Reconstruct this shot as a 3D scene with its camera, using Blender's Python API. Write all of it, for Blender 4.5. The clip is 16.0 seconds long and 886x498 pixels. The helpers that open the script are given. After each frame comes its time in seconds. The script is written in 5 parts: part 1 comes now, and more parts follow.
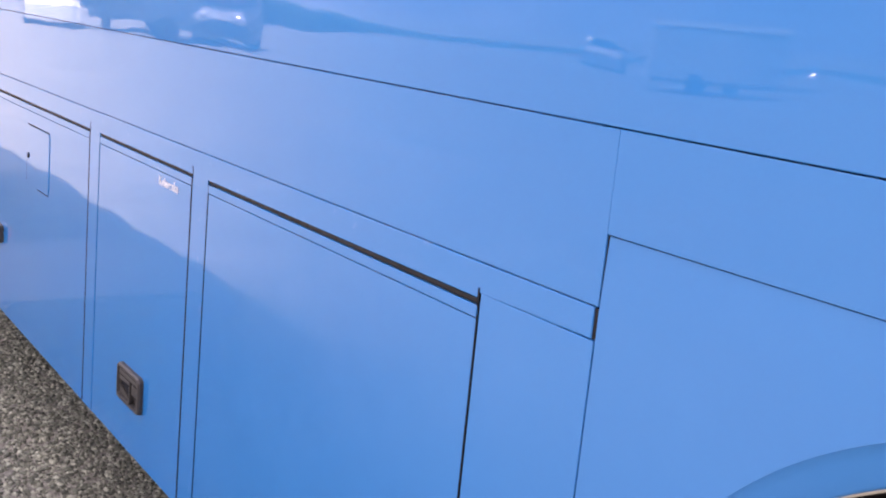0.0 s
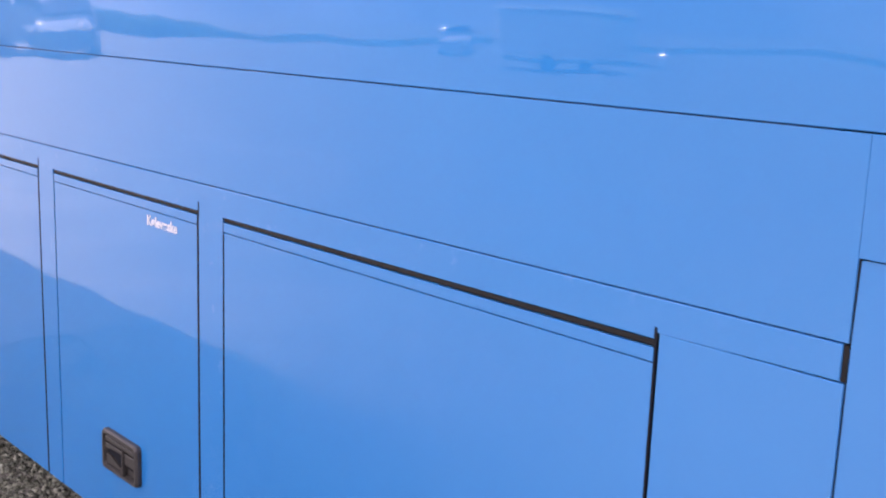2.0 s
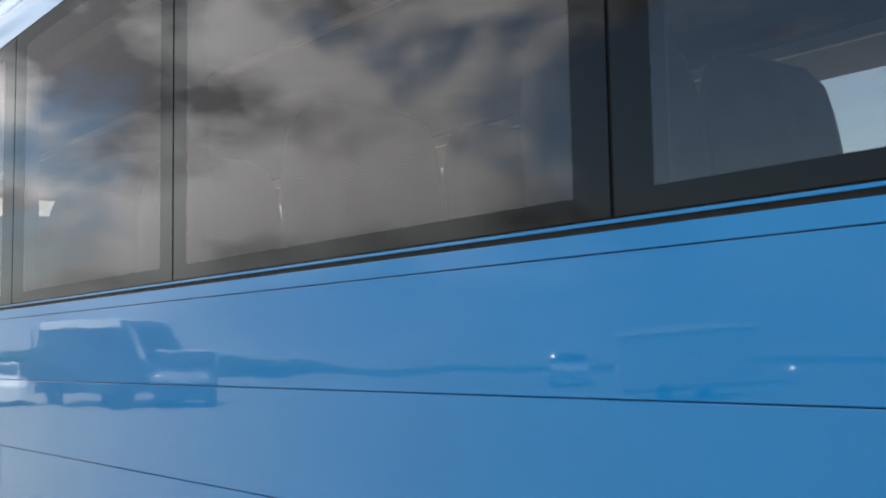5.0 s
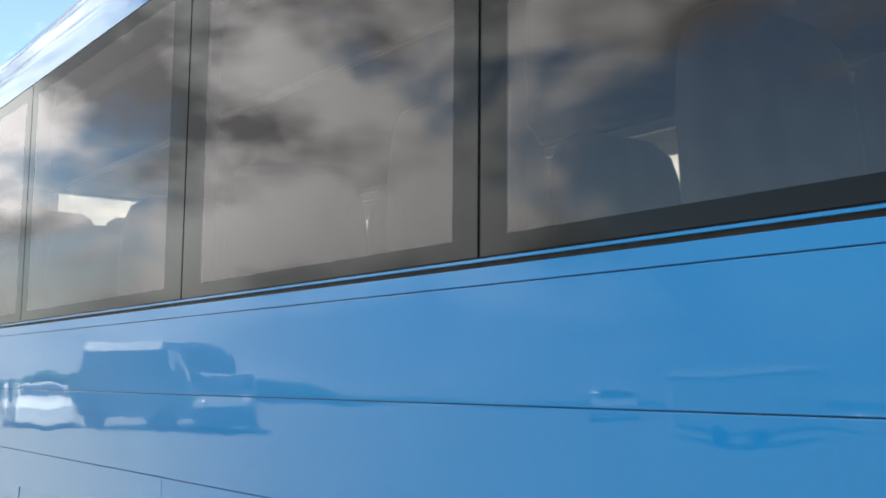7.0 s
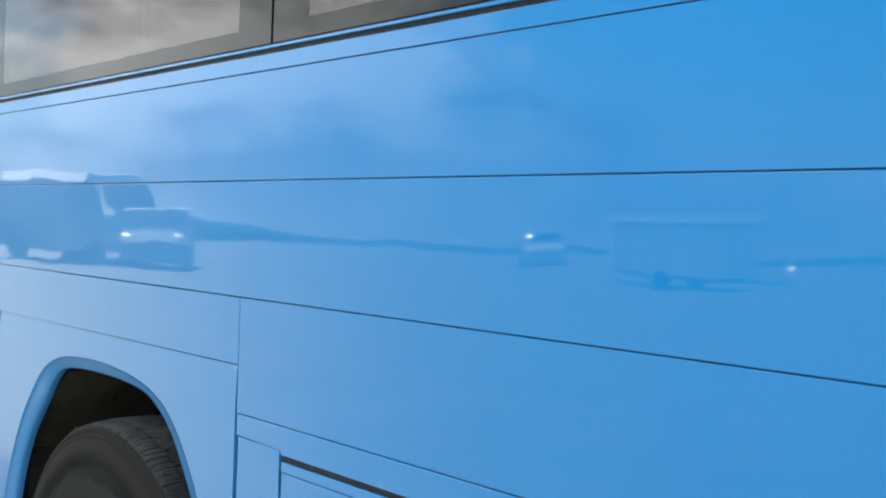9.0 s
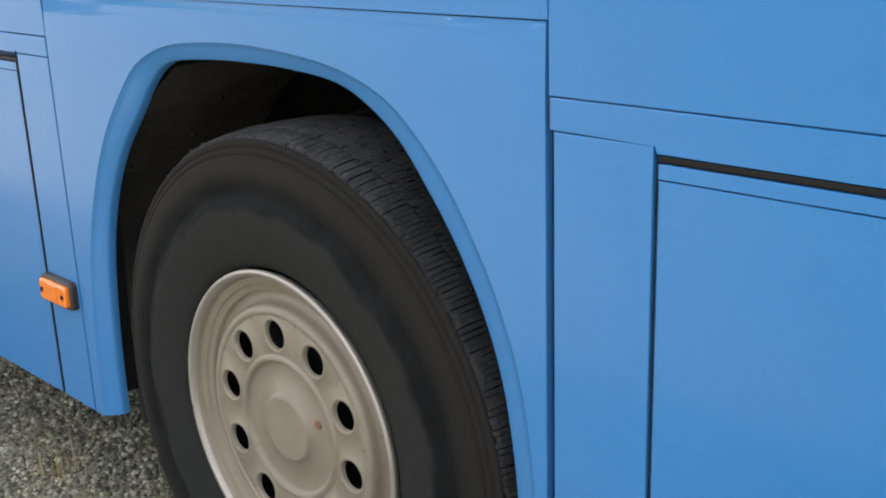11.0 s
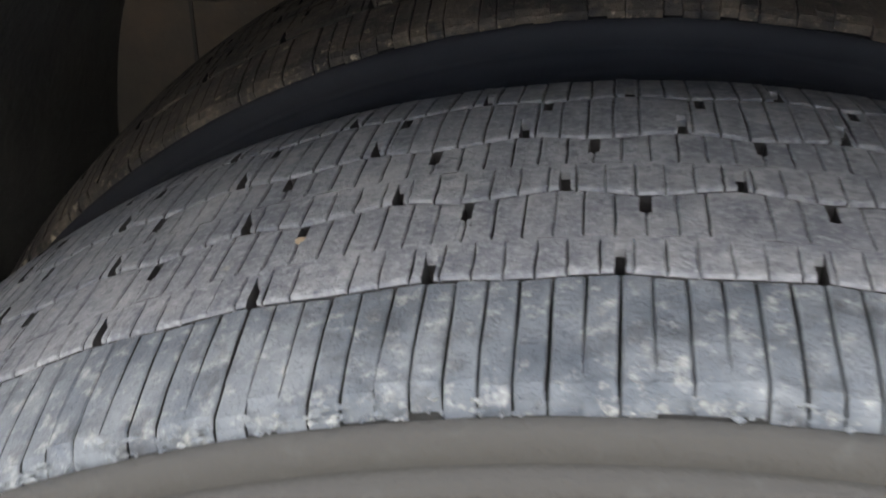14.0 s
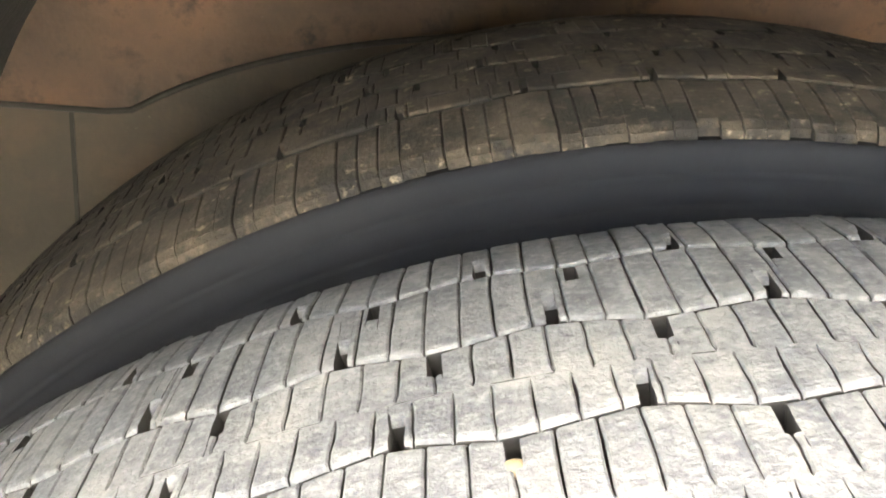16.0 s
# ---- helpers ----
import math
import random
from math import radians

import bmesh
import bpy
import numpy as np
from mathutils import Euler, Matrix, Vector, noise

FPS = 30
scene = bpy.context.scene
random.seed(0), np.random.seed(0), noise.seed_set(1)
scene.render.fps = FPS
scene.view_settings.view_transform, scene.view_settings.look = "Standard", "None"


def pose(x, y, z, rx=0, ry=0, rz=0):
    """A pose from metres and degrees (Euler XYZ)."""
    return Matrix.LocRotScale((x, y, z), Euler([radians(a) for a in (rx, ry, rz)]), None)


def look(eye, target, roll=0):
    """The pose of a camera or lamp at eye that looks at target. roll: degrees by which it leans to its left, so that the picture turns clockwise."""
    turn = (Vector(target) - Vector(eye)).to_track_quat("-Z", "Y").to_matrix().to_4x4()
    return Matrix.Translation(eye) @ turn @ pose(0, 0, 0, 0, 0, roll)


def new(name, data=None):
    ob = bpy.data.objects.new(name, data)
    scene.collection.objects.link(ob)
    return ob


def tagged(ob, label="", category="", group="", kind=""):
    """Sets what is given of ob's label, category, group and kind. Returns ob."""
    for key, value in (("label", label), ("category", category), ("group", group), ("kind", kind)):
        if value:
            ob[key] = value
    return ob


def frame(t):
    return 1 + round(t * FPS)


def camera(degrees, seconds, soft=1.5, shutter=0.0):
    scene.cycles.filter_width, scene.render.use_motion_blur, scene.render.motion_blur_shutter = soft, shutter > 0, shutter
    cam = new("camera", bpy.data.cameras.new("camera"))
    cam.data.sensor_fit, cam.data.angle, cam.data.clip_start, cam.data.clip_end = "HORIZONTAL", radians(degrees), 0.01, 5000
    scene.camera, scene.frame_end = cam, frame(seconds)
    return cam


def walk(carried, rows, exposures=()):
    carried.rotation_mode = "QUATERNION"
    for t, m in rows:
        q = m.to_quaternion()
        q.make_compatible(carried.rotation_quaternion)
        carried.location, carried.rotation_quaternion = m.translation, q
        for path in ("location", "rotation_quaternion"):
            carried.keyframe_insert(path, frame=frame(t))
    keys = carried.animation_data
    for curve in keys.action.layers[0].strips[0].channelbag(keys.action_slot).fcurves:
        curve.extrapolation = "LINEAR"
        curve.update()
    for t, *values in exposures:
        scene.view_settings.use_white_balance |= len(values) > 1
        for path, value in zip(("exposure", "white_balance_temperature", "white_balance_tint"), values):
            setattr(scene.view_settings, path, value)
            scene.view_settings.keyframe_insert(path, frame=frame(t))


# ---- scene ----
cam = camera(43.71, 16.0, soft=1.9, shutter=0.15)
PATH = [
    (0.0, (6.040, -0.887, 1.452), (4.437, 0.239, 1.051), 5.62),
    (0.5, (5.975, -0.920, 1.401), (4.452, 0.279, 0.908), 6.16),
    (1.0, (5.871, -0.973, 1.373), (4.389, 0.253, 0.825), 5.95),
    (1.5, (5.766, -1.048, 1.407), (4.298, 0.222, 0.924), 4.18),
    (2.0, (5.616, -1.030, 1.439), (4.176, 0.300, 1.042), 2.14),
    (2.5, (5.438, -1.022, 1.473), (3.921, 0.266, 1.271), 1.20),
    (3.0, (5.253, -1.037, 1.499), (3.690, 0.206, 1.396), 2.74),
    (3.5, (5.013, -1.109, 1.554), (3.449, 0.137, 1.568), 2.68),
    (4.0, (4.829, -1.109, 1.560), (3.275, 0.147, 1.629), 2.17),
    (4.2, (4.737, -1.098, 1.574), (3.185, 0.160, 1.676), 1.78),
    (4.5, (4.597, -1.072, 1.609), (3.031, 0.166, 1.735), -0.03),
    (5.0, (4.369, -1.084, 1.635), (2.795, 0.136, 1.818), -0.99),
    (5.2, (4.248, -1.094, 1.641), (2.678, 0.122, 1.880), -0.52),
    (7.3, (3.221, -1.126, 1.587), (1.613, 0.040, 1.826), 0.59),
    (7.5, (3.113, -1.120, 1.578), (1.515, 0.071, 1.747), 0.04),
    (8.0, (2.889, -1.067, 1.566), (1.323, 0.166, 1.731), -1.49),
    (8.2, (2.771, -1.034, 1.569), (1.215, 0.212, 1.730), -1.98),
    (8.5, (2.662, -1.016, 1.542), (1.110, 0.239, 1.672), -1.10),
    (9.0, (2.388, -1.032, 1.490), (0.865, 0.263, 1.455), 2.11),
    (9.5, (2.207, -1.091, 1.421), (0.702, 0.220, 1.299), 3.50),
    (9.6, (2.179, -1.081, 1.419), (0.671, 0.225, 1.271), 3.38),
    (10.0, (2.014, -1.063, 1.360), (0.527, 0.248, 1.091), 3.71),
    (10.2, (1.900, -1.042, 1.356), (0.429, 0.269, 1.015), 2.21),
    (12.3, (0.731, -0.982, 1.351), (-0.365, 0.507, 0.588), -2.38),
    (12.5, (0.620, -0.902, 1.316), (-0.411, 0.644, 0.577), -1.91),
    (13.0, (0.328, -0.693, 1.271), (-0.324, 1.050, 0.539), 0.30),
    (13.2, (0.236, -0.593, 1.260), (-0.323, 1.161, 0.477), -0.09),
    (13.3, (0.184, -0.538, 1.234), (-0.340, 1.244, 0.492), -0.29),
    (13.5, (0.117, -0.419, 1.231), (-0.404, 1.327, 0.405), -1.49),
    (13.7, (0.031, -0.330, 1.225), (-0.378, 1.423, 0.352), -1.44),
    (13.9, (-0.028, -0.250, 1.203), (-0.325, 1.481, 0.247), -0.38),
    (14.0, (-0.055, -0.209, 1.188), (-0.284, 1.503, 0.179), 0.00),
    (14.5, (-0.131, -0.123, 1.139), (-0.217, 1.611, 0.144), 2.21),
    (15.0, (-0.159, -0.089, 1.122), (-0.192, 1.673, 0.176), 4.36),
    (15.5, (-0.169, -0.076, 1.126), (-0.130, 1.725, 0.258), 5.57),
    (16.0, (-0.173, -0.090, 1.135), (-0.091, 1.745, 0.343), 4.84),
]
EXPOSURES = [
    (0.0, 1.76, 6500, 35), (1.0, 1.84, 6500, 35), (2.0, 1.82, 6500, 36), (3.0, 1.37, 6050, 26), (4.4, 1.00, 5750, 27), (4.55, 0.98, 5750, 27), (4.8, 0.97, 6300, 6), (7.5, 1.31, 6450, 4), (8.5, 1.40, 6350, 4),
    (9.0, 1.66, 6300, 4), (10.2, 1.55, 6450, 4), (12.3, 2.06, 6900, 31), (13.0, 2.58, 6750, 28), (13.3, 2.80, 6950, 25), (13.5, 3.52, 6700, 19), (14.0, 4.24, 6700, 14), (14.5, 5.50, 7500, 11), (15.0, 6.02, 7600, 10), (16.0, 6.66, 8000, 10),
]
walk(cam, [(t, look(e, a, r)) for t, e, a, r in PATH], EXPOSURES)

# ---- fitted numbers: the bus flank is the plane y = 0, the rear axle stands at x = 0 ----
Z_SILL, Z_DOOR, Z_D, Z_P, Z_C, Z_B, Z_A, Z_W, Z_GLASS, Z_TOP = 0.327, 1.060, 1.139, 1.227, 1.352, 1.566, 1.762, 1.792, 1.809, 2.692
X_REAR, X_FRONT, WIDTH, BASE = -3.25, 8.45, 2.55, 5.783
X_R, X_F, X_PL = 0.605, 5.107, -0.681
MULLIONS = (-3.2, -2.24, -0.778, 0.685, 1.931, 3.344, 4.74, 6.14, 7.54, 8.4)
AXLE_Z, TYRE_R, TREAD_W, DUAL = 0.500, 0.5237, 0.2324, 0.3185
SHOULDER_Y, COVER_Y = 0.0153, 0.0087


# ---- light ----
world = bpy.data.worlds.new("sky")
scene.world = world
world.use_nodes = True
nt = world.node_tree
nt.nodes.clear()
SUN_EL, SUN_AZ = 57.0, 38.0        # the sun stands behind the bus: azimuth from +y towards +x
sky = nt.nodes.new("ShaderNodeTexSky")
sky.sky_type = "NISHITA"
sky.sun_disc = False
sky.sun_elevation = radians(SUN_EL)
sky.sun_rotation = radians(SUN_AZ)
sky.air_density, sky.dust_density, sky.ozone_density = 1.0, 0.6, 1.2
coord = nt.nodes.new("ShaderNodeTexCoord")
mapn = nt.nodes.new("ShaderNodeMapping")
mapn.inputs["Location"].default_value, mapn.inputs["Scale"].default_value = (-0.516, -6.320, -2.957), (1.0, 1.0, 1.9)
nt.links.new(coord.outputs["Generated"], mapn.inputs["Vector"])
cn = nt.nodes.new("ShaderNodeTexNoise")
cn.inputs["Scale"].default_value = 2.3
cn.inputs["Detail"].default_value = 11.0
cn.inputs["Roughness"].default_value = 0.55
cn.inputs["Distortion"].default_value = 0.35
nt.links.new(mapn.outputs["Vector"], cn.inputs["Vector"])
cover = nt.nodes.new("ShaderNodeValToRGB")
cover.color_ramp.elements[0].position, cover.color_ramp.elements[1].position = 0.385, 0.450
nt.links.new(cn.outputs["Fac"], cover.inputs["Fac"])
shade_n = nt.nodes.new("ShaderNodeTexNoise")
shade_n.inputs["Scale"].default_value = 5.0
shade_n.inputs["Detail"].default_value, shade_n.inputs["Roughness"].default_value = 11.0, 0.56
nt.links.new(mapn.outputs["Vector"], shade_n.inputs["Vector"])
shade = nt.nodes.new("ShaderNodeValToRGB")
shade.color_ramp.elements[0].position, shade.color_ramp.elements[1].position = 0.42, 0.575
shade.color_ramp.elements[0].color, shade.color_ramp.elements[1].color = (2.5, 2.48, 2.60, 1), (10.0, 9.9, 9.9, 1)
nt.links.new(shade_n.outputs["Fac"], shade.inputs["Fac"])
mixs = nt.nodes.new("ShaderNodeMix")
mixs.data_type = "RGBA"
nt.links.new(cover.outputs["Color"], mixs.inputs[0])
nt.links.new(sky.outputs["Color"], mixs.inputs[6])
nt.links.new(shade.outputs["Color"], mixs.inputs[7])
sep = nt.nodes.new("ShaderNodeSeparateXYZ")
nt.links.new(coord.outputs["Generated"], sep.inputs["Vector"])
low = nt.nodes.new("ShaderNodeMapRange")
low.interpolation_type = "SMOOTHSTEP"
low.inputs["From Min"].default_value, low.inputs["From Max"].default_value = 0.02, 0.17
low.inputs["To Min"].default_value, low.inputs["To Max"].default_value = 0.80, 0.0
nt.links.new(sep.outputs["Z"], low.inputs["Value"])
haze = nt.nodes.new("ShaderNodeMix")
haze.data_type = "RGBA"
haze.inputs[7].default_value = (4.3, 4.25, 4.2, 1)
nt.links.new(low.outputs["Result"], haze.inputs[0])
nt.links.new(mixs.outputs[2], haze.inputs[6])
back = nt.nodes.new("ShaderNodeBackground")
back.inputs["Strength"].default_value = 0.120
nt.links.new(haze.outputs[2], back.inputs["Color"])
wout = nt.nodes.new("ShaderNodeOutputWorld")
nt.links.new(back.outputs["Background"], wout.inputs["Surface"])

sun = new("sun", bpy.data.lights.new("sun", "SUN"))
sun.data.energy, sun.data.angle, sun.data.color = 5.0, radians(0.6), (1.0, 0.955, 0.88)
az, el = radians(SUN_AZ), radians(SUN_EL)
sun.matrix_world = look((10 * math.cos(el) * math.sin(az), 10 * math.cos(el) * math.cos(az), 10 * math.sin(el)), (0, 0, 0))


# ---- materials ----
def material(name, base, rough=0.5, metal=0.0, coat=0.0, spec=0.5):
    m = bpy.data.materials.new(name)
    m.use_nodes = True
    b = m.node_tree.nodes["Principled BSDF"]
    b.inputs["Base Color"].default_value = (*base, 1)
    b.inputs["Roughness"].default_value = rough
    b.inputs["Metallic"].default_value = metal
    b.inputs["Coat Weight"].default_value = coat
    b.inputs["Coat Roughness"].default_value = 0.02
    b.inputs["Specular IOR Level"].default_value = spec
    return m


def add_noise(m, scale, detail=4.0, rough=0.6, kind="Object"):
    t = m.node_tree
    c = t.nodes.new("ShaderNodeTexCoord")
    n = t.nodes.new("ShaderNodeTexNoise")
    n.inputs["Scale"].default_value, n.inputs["Detail"].default_value, n.inputs["Roughness"].default_value = scale, detail, rough
    t.links.new(c.outputs[kind], n.inputs["Vector"])
    return n


def vary(m, cols, scale, lo=0.35, hi=0.65, detail=5.0, kind="Object"):
    """Colour that drifts between the given ones with a noise of that scale."""
    t = m.node_tree
    n = add_noise(m, scale, detail, 0.6, kind)
    r = t.nodes.new("ShaderNodeValToRGB")
    els = r.color_ramp.elements
    els[0].position, els[1].position = lo, hi
    els[0].color, els[1].color = (*cols[0], 1), (*cols[-1], 1)
    for i, c in enumerate(cols[1:-1]):
        e = els.new(lo + (hi - lo) * (i + 1) / (len(cols) - 1))
        e.color = (*c, 1)
    t.links.new(n.outputs["Fac"], r.inputs["Fac"])
    t.links.new(r.outputs["Color"], t.nodes["Principled BSDF"].inputs["Base Color"])
    return r


def overlay(m, col, scale, lo, hi, detail=4.0, kind="Object"):
    """A second colour laid in patches over what feeds the base colour."""
    t = m.node_tree
    b = t.nodes["Principled BSDF"].inputs["Base Color"]
    n = add_noise(m, scale, detail, 0.65, kind)
    r = t.nodes.new("ShaderNodeMapRange")
    r.inputs["From Min"].default_value, r.inputs["From Max"].default_value = lo, hi
    t.links.new(n.outputs["Fac"], r.inputs["Value"])
    x = t.nodes.new("ShaderNodeMix")
    x.data_type = "RGBA"
    t.links.new(r.outputs["Result"], x.inputs[0])
    if b.is_linked:
        t.links.new(b.links[0].from_socket, x.inputs[6])
    else:
        x.inputs[6].default_value = b.default_value
    x.inputs[7].default_value = (*col, 1)
    t.links.new(x.outputs[2], b)


def bump(m, scale, strength, distance=0.002, detail=4.0, kind="Object", coat=False):
    t = m.node_tree
    n = add_noise(m, scale, detail, 0.6, kind)
    b = t.nodes.new("ShaderNodeBump")
    b.inputs["Strength"].default_value, b.inputs["Distance"].default_value = strength, distance
    p = t.nodes["Principled BSDF"]
    if p.inputs["Normal"].is_linked:
        t.links.new(p.inputs["Normal"].links[0].from_socket, b.inputs["Normal"])
    t.links.new(n.outputs["Fac"], b.inputs["Height"])
    t.links.new(b.outputs["Normal"], p.inputs["Normal"])
    if coat:
        t.links.new(b.outputs["Normal"], p.inputs["Coat Normal"])


def rough_vary(m, scale, lo, hi):
    t = m.node_tree
    n = add_noise(m, scale, 6.0, 0.65)
    r = t.nodes.new("ShaderNodeMapRange")
    r.inputs["From Min"].default_value, r.inputs["From Max"].default_value = 0.3, 0.7
    r.inputs["To Min"].default_value, r.inputs["To Max"].default_value = lo, hi
    t.links.new(n.outputs["Fac"], r.inputs["Value"])
    t.links.new(r.outputs["Result"], t.nodes["Principled BSDF"].inputs["Roughness"])


PAINT = material("blue_paint", (0.008, 0.159, 0.42), 0.4, 0.0, 1.0, 0.05)
vary(PAINT, ((0.0075, 0.153, 0.410), (0.009, 0.164, 0.431)), 1.3)
PAINT.node_tree.nodes["Principled BSDF"].inputs["Coat IOR"].default_value = 1.36
PAINT.node_tree.nodes["Principled BSDF"].inputs["Coat Roughness"].default_value = 0.028
overlay(PAINT, (0.03, 0.10, 0.25), 95.0, 0.735, 0.77, 3.0)
bump(PAINT, 2.4, 0.14, 0.012, 1.0, coat=True)
bump(PAINT, 7.5, 0.10, 0.0030, 1.0, coat=True)


def road_film(m, cx, col, share, haze, reach):
    """Pale road film that the wheel of the axle at x = cx has thrown on the paint round its arch."""
    t = m.node_tree
    bsdf = t.nodes["Principled BSDF"]
    c = t.nodes.new("ShaderNodeTexCoord")
    n = add_noise(m, 3.5, 5.0)
    grain = t.nodes.new("ShaderNodeTexWhiteNoise")   # single dust grains, far finer than the clouds of film
    t.links.new(c.outputs["Object"], grain.inputs["Vector"])
    for (sx, sz), r0, r1, what in (((1.0, 1.0), 0.55, 1.55, "colour"), ((0.75, 1.8), *reach, "gloss")):
        mp = t.nodes.new("ShaderNodeMapping")
        mp.inputs["Location"].default_value, mp.inputs["Scale"].default_value = (-cx * sx, 0, -0.45 * sz), (sx, 0, sz)
        t.links.new(c.outputs["Object"], mp.inputs["Vector"])
        ln = t.nodes.new("ShaderNodeVectorMath")
        ln.operation = "LENGTH"
        t.links.new(mp.outputs["Vector"], ln.inputs[0])
        ad = t.nodes.new("ShaderNodeMath")
        ad.operation = "MULTIPLY_ADD"
        ad.inputs[1].default_value = 0.30
        t.links.new(n.outputs["Fac"], ad.inputs[0])
        t.links.new(ln.outputs["Value"], ad.inputs[2])
        speck = t.nodes.new("ShaderNodeMath")
        speck.operation = "MULTIPLY_ADD"
        speck.inputs[1].default_value = 0.40
        t.links.new(grain.outputs["Value"], speck.inputs[0])
        t.links.new(ad.outputs["Value"], speck.inputs[2])
        r = t.nodes.new("ShaderNodeMapRange")
        r.inputs["From Min"].default_value, r.inputs["From Max"].default_value = r0 + 0.35, r1 + 0.35
        r.interpolation_type = "SMOOTHSTEP"
        r.inputs["To Min"].default_value, r.inputs["To Max"].default_value = (share, 0.0) if what == "colour" else haze
        t.links.new(speck.outputs["Value"], r.inputs["Value"])
        if what == "gloss":
            rough = bsdf.inputs["Coat Roughness"]
            most = t.nodes.new("ShaderNodeMath")
            most.operation = "MAXIMUM"
            most.inputs[1].default_value = 0.0
            t.links.new(r.outputs["Result"], most.inputs[0])
            if rough.links:
                t.links.new(rough.links[0].from_socket, most.inputs[1])
            t.links.new(most.outputs["Value"], rough)
            continue
        x = t.nodes.new("ShaderNodeMix")
        x.data_type = "RGBA"
        b = bsdf.inputs["Base Color"]
        t.links.new(r.outputs["Result"], x.inputs[0])
        t.links.new(b.links[0].from_socket, x.inputs[6])
        x.inputs[7].default_value = (*col, 1)
        t.links.new(x.outputs[2], b)


road_film(PAINT, 0.0, (0.19, 0.28, 0.40), 0.18, (0.15, 0.028), (1.0, 1.45))
road_film(PAINT, BASE, (0.19, 0.28, 0.40), 0.14, (0.32, 0.028), (1.15, 1.62))
SCUFFED = PAINT.copy()
SCUFFED.name = "scuffed_blue_paint"
overlay(SCUFFED, (0.035, 0.075, 0.19), 210.0, 0.66, 0.74, 3.0)
overlay(SCUFFED, (0.05, 0.19, 0.46), 28.0, 0.60, 0.74, 6.0)
DARK = material("seam_black", (0.008, 0.010, 0.014), 0.8, spec=0.12)
SEAM = material("dark_blue_primer", (0.012, 0.045, 0.13), 0.7)
RUBBER = material("black_rubber_strip", (0.0065, 0.0072, 0.0078), 0.6, spec=0.2)
rough_vary(RUBBER, 40, 0.45, 0.7)
PLASTIC = material("dark_grey_plastic", (0.026, 0.024, 0.022), 0.5)
bump(PLASTIC, 900, 0.15, 0.0005)
FRIT = material("black_glass_border", (0.005, 0.005, 0.005), 0.03, spec=0.19)
PILLAR = material("dark_inner_pillar", (0.010, 0.010, 0.011), 0.6)
WHITE = material("white_lettering", (0.58, 0.60, 0.62), 0.5)
vary(WHITE, ((0.46, 0.49, 0.54), (0.64, 0.65, 0.66)), 60.0, 0.3, 0.6)
AMBER = material("amber_lens", (0.75, 0.19, 0.012), 0.18, 0.0, 0.6)
SIDEWALL = material("tyre_sidewall_rubber", (0.0116, 0.0133, 0.0135), 0.85, spec=0.10)
vary(SIDEWALL, ((0.0036, 0.0044, 0.0050), (0.0064, 0.0076, 0.0083), (0.0095, 0.0110, 0.0117)), 9.0, 0.3, 0.7)
SIDEWALL_IN = material("clean_inner_sidewall_rubber", (0.008, 0.0083, 0.009), 0.95, spec=0.08)
vary(SIDEWALL_IN, ((0.0058, 0.0066, 0.0080), (0.0086, 0.0095, 0.0112)), 12.0)



def dust_ring(m, col, r0, r1, ragged, inside=True):
    """Dry dust that lies inside (or outside) the radius r0..r1 round the axle, with a ragged border."""
    t = m.node_tree
    c = t.nodes.new("ShaderNodeTexCoord")
    mp = t.nodes.new("ShaderNodeMapping")
    mp.inputs["Location"].default_value, mp.inputs["Scale"].default_value = (0, 0, -AXLE_Z), (1, 0, 1)
    t.links.new(c.outputs["Object"], mp.inputs["Vector"])
    ln = t.nodes.new("ShaderNodeVectorMath")
    ln.operation = "LENGTH"
    t.links.new(mp.outputs["Vector"], ln.inputs[0])
    n = add_noise(m, 11.0, 6.0)
    ad = t.nodes.new("ShaderNodeMath")
    ad.operation = "MULTIPLY_ADD"
    ad.inputs[1].default_value = ragged
    t.links.new(n.outputs["Fac"], ad.inputs[0])
    t.links.new(ln.outputs["Value"], ad.inputs[2])
    r = t.nodes.new("ShaderNodeMapRange")
    r.inputs["From Min"].default_value, r.inputs["From Max"].default_value = r0 + ragged / 2, r1 + ragged / 2
    r.inputs["To Min"].default_value, r.inputs["To Max"].default_value = (1.0, 0.0) if inside else (0.0, 1.0)
    t.links.new(ad.outputs["Value"], r.inputs["Value"])
    x = t.nodes.new("ShaderNodeMix")
    x.data_type = "RGBA"
    b = t.nodes["Principled BSDF"].inputs["Base Color"]
    t.links.new(r.outputs["Result"], x.inputs[0])
    t.links.new(b.links[0].from_socket, x.inputs[6])
    x.inputs[7].default_value = (*col, 1)
    t.links.new(x.outputs[2], b)


dust_ring(SIDEWALL, (0.0175, 0.0190, 0.0186), 0.388, 0.400, 0.060)
dust_ring(SIDEWALL, (0.0142, 0.0143, 0.0134), 0.425, 0.462, 0.045, False)
overlay(SIDEWALL, (0.0200, 0.0212, 0.0204), 75.0, 0.58, 0.85)
bump(SIDEWALL, 240, 0.55, 0.0012)
bump(SIDEWALL, 30, 0.25, 0.004)
TREAD = material("dusty_tread_rubber", (0.0884, 0.0928, 0.0952), 0.95, spec=0.18)
vary(TREAD, ((0.0350, 0.0384, 0.0432), (0.0530, 0.0562, 0.0596), (0.0710, 0.0734, 0.0745)), 34.0, 0.34, 0.64, 9.0)
overlay(TREAD, (0.0980, 0.1005, 0.1000), 330.0, 0.47, 0.74, 5.0)
overlay(TREAD, (0.0330, 0.0362, 0.0412), 210.0, 0.52, 0.68, 7.0)
